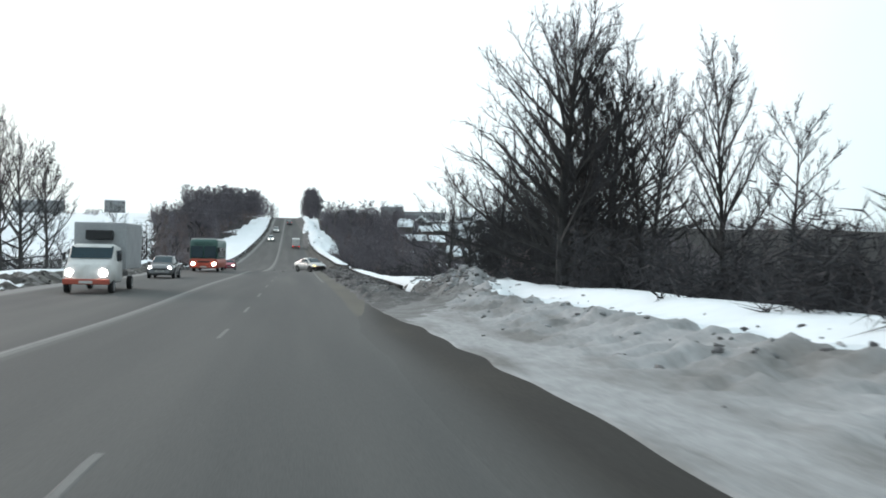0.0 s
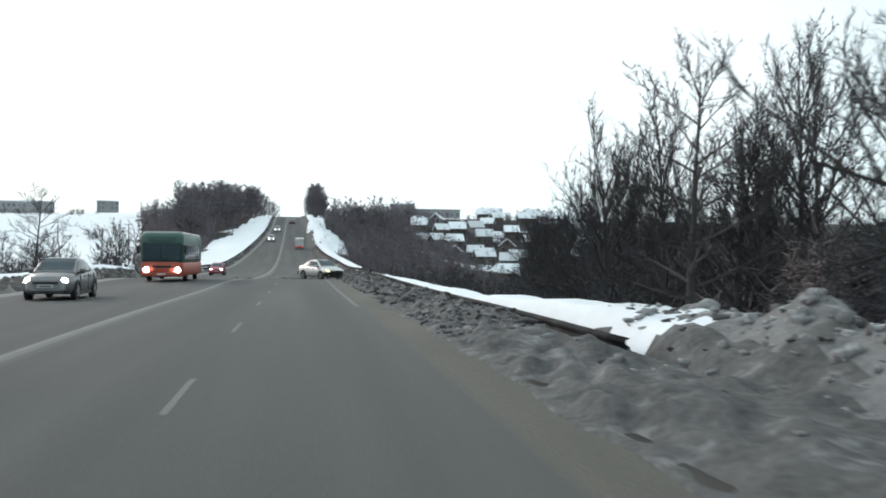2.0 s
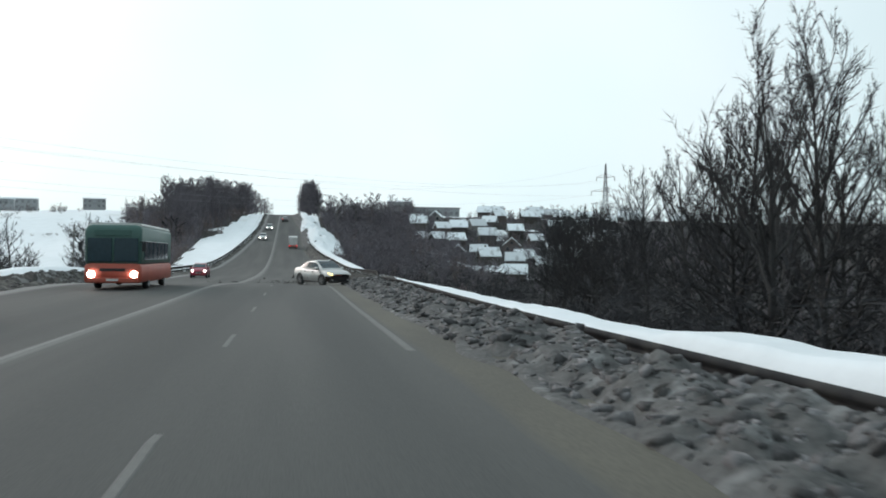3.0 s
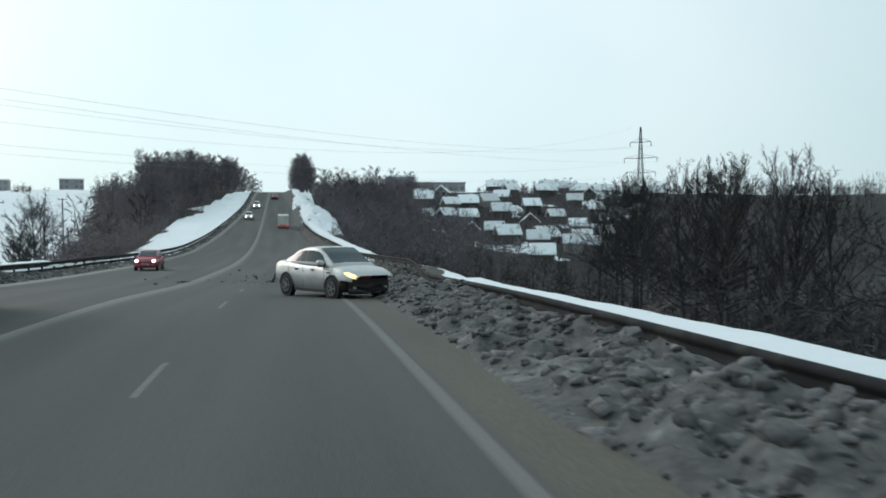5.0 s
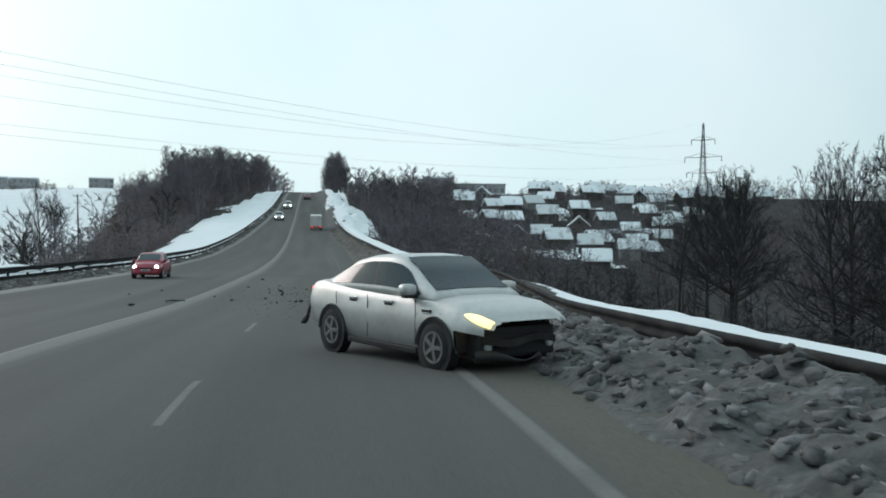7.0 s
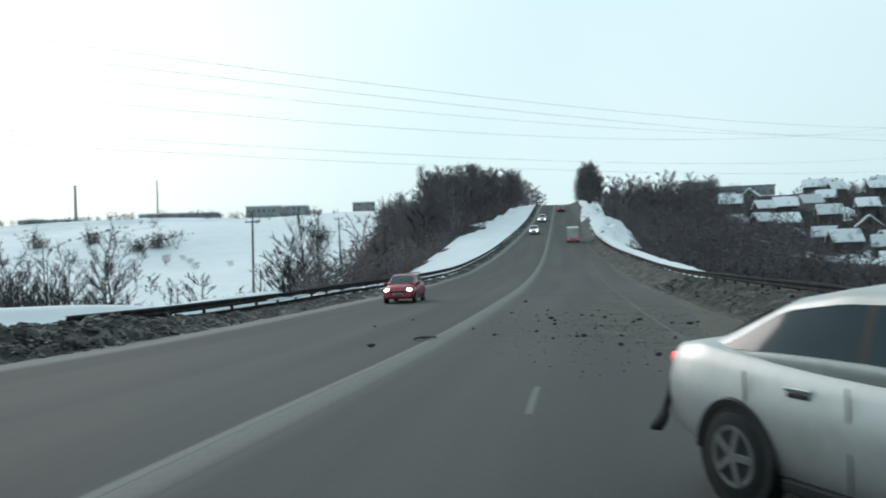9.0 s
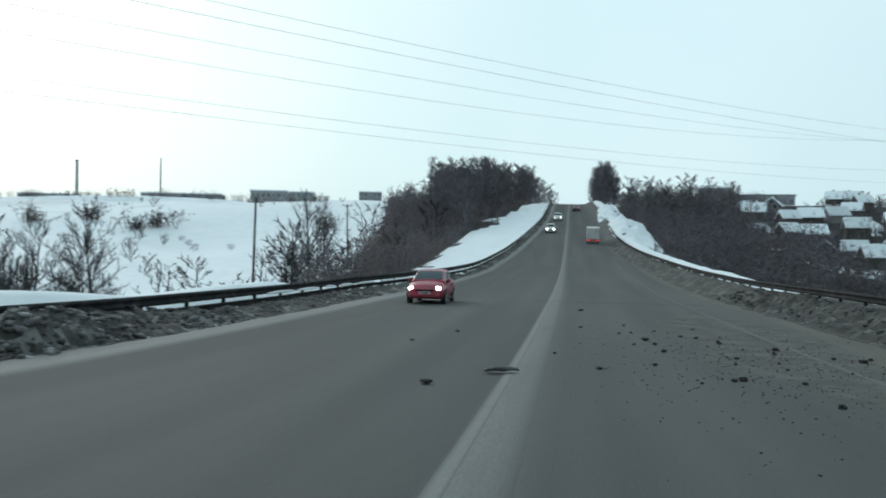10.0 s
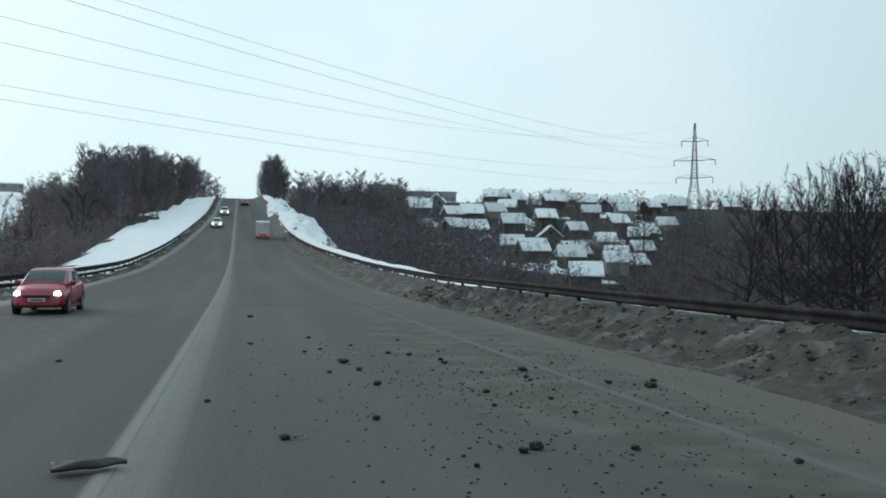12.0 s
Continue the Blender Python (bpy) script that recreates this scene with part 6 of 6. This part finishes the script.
def bus(m):
    top = thing("city_bus", "old green and orange city bus with lit headlamps", "bus", "", m)
    L, W, H = 10.0, 1.24, 2.95

    def ring(x, w, z0, z1, r):
        half = [(w * 0.9, z0), (w, z0 + r), (w, z1 - r * 1.6), (w * 0.93, z1 - r * 0.4), (w * 0.75, z1)]
        return [(x, y, z) for y, z in half] + [(x, -y, z) for y, z in half[::-1]]
    bm = bmesh.new()
    loft(bm, [ring(x, W * k, 0.32, 1.2, 0.08) for x, k in ((-L + 0.05, 0.97), (-L + 0.2, 1.0), (-0.2, 1.0), (-0.03, 0.98), (0.03, 0.94))])
    part("lower_body", bm, ORANGE_PAINT, top, "faded orange skirt panels", True)
    bm = bmesh.new()
    loft(bm, [ring(x, W * k, 1.14, z, 0.12) for x, k, z in ((-L + 0.07, 0.96, H - 0.08), (-L + 0.25, 0.99, H), (-0.3, 0.99, H), (-0.12, 0.98, H - 0.05), (-0.02, 0.94, H - 0.3))])
    part("upper_body", bm, GREEN_PAINT, top, "dull green upper panels", True)
    bm = bmesh.new()
    loft(bm, [ring(x, W * 0.93, H - 0.08, H + 0.1, 0.05) for x in (-L + 0.3, -0.5)])
    part("roof", bm, WHITE_PAINT, top)
    for s in (-1, 1):
        bm = bmesh.new()
        box(bm, (-0.05, s * 0.57 - 0.52, 1.28), (0.02, s * 0.57 + 0.52, 2.35), 0.03, Matrix.Translation((0, 0, 0)))
        part("windscreen", bm, GLASS, top)
        bm = bmesh.new()
        lathe(bm, [(-0.03, 0.16), (0.04, 0.15), (0.06, 0.08)], 16)
        bmesh.ops.rotate(bm, verts=bm.verts, cent=(0, 0, 0), matrix=Matrix.Rotation(-math.pi / 2, 3, "Z"))
        bmesh.ops.translate(bm, verts=bm.verts, vec=(0.06, s * 0.92, 0.72))
        part("headlight", bm, HEADLIGHT, top, "lit round headlamp", True)
        for k in range(6):
            bm = bmesh.new()
            box(bm, (-1.9 - k * 1.3, s * W - 0.03, 1.35), (-0.75 - k * 1.3, s * W + 0.012, 2.25), 0.03)
            part("side_window", bm, GLASS, top)
        bm = bmesh.new()
        box(bm, (0.02, s * 1.36 - 0.09, 1.75), (0.16, s * 1.36 + 0.09, 2.15), 0.03)
        box(bm, (-0.05, s * 1.2 - 0.02, 2.15), (0.1, s * 1.36 + 0.02, 2.2), 0.01)
        part("mirror", bm, BLACK_TRIM, top)
    bm = bmesh.new()
    box(bm, (0.0, -0.8, 2.45), (0.03, 0.8, 2.72), 0.02)
    part("destination_board", bm, GREEN_PAINT, top, "blank green destination board")
    bm = bmesh.new()
    box(bm, (0.0, -1.1, 0.36), (0.12, 1.1, 0.56), 0.04)
    part("bumper", bm, ORANGE_PAINT, top)
    bm = bmesh.new()
    box(bm, (0.02, -0.55, 0.85), (0.05, 0.55, 0.98), 0.01)
    part("grille", bm, BLACK_TRIM, top)
    bm = bmesh.new()
    box(bm, (0.115, -0.26, 0.41), (0.13, 0.26, 0.52), 0.003)
    part("number_plate", bm, PLATE, top)
    add_wheels(top, (-2.3, -7.4), 1.08, LORRY_WHEEL, 0.44)
    return top


bus(on_road(-3.75, 78.8, -90))


def lorry(m):
    top = thing("white_box_lorry", "white light lorry with a grey box body, headlamps lit", "lorry", "", m)
    bm = bmesh.new()

    def ring(x, w, z0, z1):
        half = [(w * 0.92, z0), (w, z0 + 0.1), (w, (z0 + z1) / 2), (w * 0.9, z1 - 0.08), (w * 0.75, z1)]
        return [(x, y, z) for y, z in half] + [(x, -y, z) for y, z in half[::-1]]
    loft(bm, [ring(x, w, 0.42, z) for x, w, z in ((-1.75, 0.95, 1.95), (-0.9, 0.98, 2.02), (-0.55, 0.98, 1.95), (-0.1, 0.97, 1.35), (0.45, 0.93, 1.22), (0.62, 0.85, 1.05), (0.68, 0.78, 0.8))])
    part("cab", bm, WHITE_PAINT, top, "", True)
    bm = bmesh.new()
    sheet(bm, [[(-0.55 + 0.42 * (1 - u) + 0.01, y, 1.40 + 0.5 * u + 0.03) for y in (-0.82, -0.4, 0, 0.4, 0.82)] for u in (0, 0.33, 0.67, 1)])
    part("windscreen", bm, GLASS, top)
    for s in (-1, 1):
        bm = bmesh.new()
        box(bm, (-1.3, s * 0.97 - 0.02, 1.3), (-0.55, s * 0.97 + 0.015, 1.78), 0.03)
        part("side_window", bm, GLASS, top)
        bm = bmesh.new()
        lathe(bm, [(-0.03, 0.15), (0.04, 0.14), (0.06, 0.08)], 16)
        bmesh.ops.rotate(bm, verts=bm.verts, cent=(0, 0, 0), matrix=Matrix.Rotation(-math.pi / 2, 3, "Z"))
        bmesh.ops.translate(bm, verts=bm.verts, vec=(0.66, s * 0.66, 0.85))
        part("headlight", bm, HEADLIGHT, top, "lit headlamp", True)
        bm = bmesh.new()
        box(bm, (-0.4, s * 1.1 - 0.07, 1.35), (-0.3, s * 1.1 + 0.07, 1.62), 0.02)
        part("mirror", bm, BLACK_TRIM, top)
    bm = bmesh.new()
    box(bm, (-5.6, -1.08, 0.95), (-1.85, 1.08, 2.95), 0.04)
    part("cargo_box", bm, TARP, top, "grey box body")
    bm = bmesh.new()
    box(bm, (-5.5, -0.5, 0.55), (-1.0, 0.5, 0.8), 0.03)
    part("chassis", bm, BLACK_TRIM, top)
    bm = bmesh.new()
    box(bm, (-1.84, -0.55, 2.2), (-1.5, 0.55, 2.62), 0.06)
    part("cooling_unit", bm, BLACK_TRIM, top)
    bm = bmesh.new()
    box(bm, (0.55, -0.9, 0.38), (0.74, 0.9, 0.6), 0.05)
    part("bumper", bm, ORANGE_PAINT, top, "rust-red bumper")
    bm = bmesh.new()
    box(bm, (0.73, -0.26, 0.42), (0.75, 0.26, 0.53), 0.003)
    part("number_plate", bm, PLATE, top)
    add_wheels(top, (0.0, -4.0), 0.86, CAR_WHEEL, 0.31)
    return top


lorry(on_road(-3.75, 34.0, -90))


def van_ahead(m):
    top = thing("box_van", "small pale box van driving away uphill", "van", "", m)
    bm = bmesh.new()
    box(bm, (-1.6, -0.95, 0.75), (1.5, 0.95, 2.5), 0.04)
    part("cargo_box", bm, WHITE_PAINT, top)
    for k in range(5):
        bm = bmesh.new()
        box(bm, (-1.63, -0.82 + k * 0.41 - 0.03, 0.8), (-1.6, -0.82 + k * 0.41 + 0.03, 2.42), 0.005)
        part("door_rib", bm, TARP, top)
    bm = bmesh.new()
    box(bm, (1.55, -0.88, 0.5), (3.0, 0.88, 2.0), 0.12)
    part("cab", bm, WHITE_PAINT, top)
    bm = bmesh.new()
    box(bm, (-1.68, -0.92, 0.45), (-1.5, 0.92, 0.68), 0.03)
    part("bumper", bm, ORANGE_PAINT, top, "red rear bumper")
    for s in (-1, 1):
        bm = bmesh.new()
        box(bm, (-1.72, s * 0.74 - 0.14, 0.5), (-1.66, s * 0.74 + 0.14, 0.66), 0.02)
        part("tail_light", bm, TAIL, top, "lit red lamp")
    add_wheels(top, (-0.9, 2.1), 0.8, CAR_WHEEL, 0.31)


van_ahead(on_road(4.2, 236, 90))

# ---- wreckage and frozen mud scattered over the near lanes ----
def clod_mesh(seed, flat):
    bm = bmesh.new()
    bmesh.ops.create_icosphere(bm, subdivisions=2, radius=1)
    for v in bm.verts:
        v.co *= 0.8 + 0.55 * noise.noise(v.co * 1.4 + Vector((seed * 3.7, 1, 0)))
        v.co.z *= flat
    return mesh_of("mud_clod", bm, MUD)


CLODS = [clod_mesh(i, 0.45 + 0.1 * (i % 3)) for i in range(5)]


def shard_mesh(seed):
    g = random.Random(seed)
    bm = bmesh.new()
    n = 6
    pts = [(math.cos(2 * math.pi * i / n) * g.uniform(0.5, 1.1), math.sin(2 * math.pi * i / n) * g.uniform(0.25, 0.6)) for i in range(n)]
    loft(bm, [[(x, y, 0.1 + 0.12 * math.sin(2 * x)) for x, y in pts], [(x * 0.95, y * 0.95, 0.2 + 0.12 * math.sin(2 * x)) for x, y in pts]])
    return mesh_of("plastic_shard", bm, SHARD)


SHARDS = [shard_mesh(i) for i in range(4)]


def scatter(me, x, y, r, turn, name, label, category, group):
    ob = tagged(new(name, me), label, category, group)
    ob.matrix_basis = pose(x, y, road_z(y) + 0.012 + 0.25 * r, 0, 0, turn)
    ob.scale = (r, r, r)
    return ob


dr = random.Random(9)
KNOWN = [(2.87, 117.5, 0.13), (3.88, 109.5, 0.09), (1.48, 110.5, 0.08), (1.34, 130.6, 0.13), (7.04, 113.5, 0.12), (5.76, 115.75, 0.1), (-1.29, 107.5, 0.12), (-2.2, 118.5, 0.07), (-2.9, 115.2, 0.07), (0.6, 113.2, 0.05)]
for x, y, r in KNOWN:
    scatter(dr.choice(CLODS), x, y, r, dr.uniform(0, 360), "mud_clod", "dark frozen mud clod lying on the asphalt", "mud clod", "mud clods")
for i in range(135):
    x, y = dr.gauss(4.4, 1.7), dr.gauss(114.0, 4.8)
    if not (0.8 < x < 9.0 and 103 < y < 131):
        continue
    r = 0.018 + 0.065 * dr.random() ** 2.4
    if dr.random() < 0.3:
        scatter(dr.choice(SHARDS), x, y, r * 1.5, dr.uniform(0, 360), "plastic_shard", "small broken grey plastic piece on the asphalt", "debris", "plastic shards")
    else:
        scatter(dr.choice(CLODS), x, y, r, dr.uniform(0, 360), "mud_clod", "dark frozen mud clod lying on the asphalt", "mud clod", "mud clods")


def bumper_piece():
    """A torn, curled strip of black bumper skin."""
    bm = bmesh.new()
    rows = []
    for i in range(13):
        u = i / 12
        w = (0.16 * math.sin(math.pi * (0.1 + 0.86 * u)) + 0.015) * (1 - 0.45 * u) * (1 + 0.3 * math.sin(11 * u))
        x = -0.3 + 0.62 * u
        z = 0.03 + 0.10 * math.sin(2.6 * u) + 0.02 * math.sin(9 * u)
        ring = []
        for k in range(8):
            a = math.pi * (0.1 + 0.8 * k / 7)
            ring.append((x, w * math.cos(a) + 0.05 * u, z * 0.35 + 0.085 * math.sin(a) * (1 - 0.6 * u) * (1 + 0.25 * math.sin(7 * u + k))))
        ring += [(p[0], p[1] * 0.85, p[2] - 0.015) for p in ring[::-1]]
        rows.append(ring)
    loft(bm, rows)
    ob = tagged(new("bumper_piece", mesh_of("bumper_piece", bm, BLACK_TRIM, True)), "torn curled piece of black bumper on the centre line", "debris")
    ob.matrix_basis = pose(-0.25, 109.3, road_z(109.3) + 0.014, 0, 0, 12)


bumper_piece()
# silt thrown across the lanes by the skid
bm = bmesh.new()
rows = []
for i in range(40):
    y = 103 + 0.75 * i
    c, hw = 5.9 + 0.5 * wob(1, y, 5, 51), 3.5 * math.sin(math.pi * (i + 0.5) / 40) * (0.8 + 0.5 * wob(2, y, 3, 52))
    rows.append([(c + hw * (k / 6 - 1) * (1 + 0.2 * wob(k, y, 1.5, 53)), y, road_z(y) + (-0.004 if k in (0, 12) else 0.0035)) for k in range(13)])
silt = structure("road_silt", sheet(bm, rows), material("thin_brown_silt", (0.078, 0.073, 0.064), 0.85, vary=0.25, scale=1.2, fine=25.0, bump=0.25, fine_bump=0.01, spec=0.22, second=(0.1, 0.098, 0.09), mix_at=0.52, mix_soft=0.1, fade=((0, 0), (1, 0), (0.25, 1), (0.75, 1))), "thin brown silt smeared over the asphalt", "road dirt")
across(silt, 13)


# grit and crumbs too fine to count
items = []
for i in range(1500):
    x, y = dr.gauss(5.2, 2.0), dr.gauss(113.0, 6.0)
    if not (0.3 < x < right_edge(y) + 0.3 and 100 < y < 135):
        continue
    v, t = dr.choice(LUMPS)
    r = dr.uniform(0.006, 0.02)
    items.append((v, t, pose(x, y, road_z(y) + 0.008, 0, 0, dr.uniform(0, 360)) @ Matrix.Diagonal((r * dr.uniform(0.8, 1.6), r, r * 0.7, 1))))
joined("road_grit", items, [MUD], "fine dark grit and crumbs strewn over the lanes", "grit")
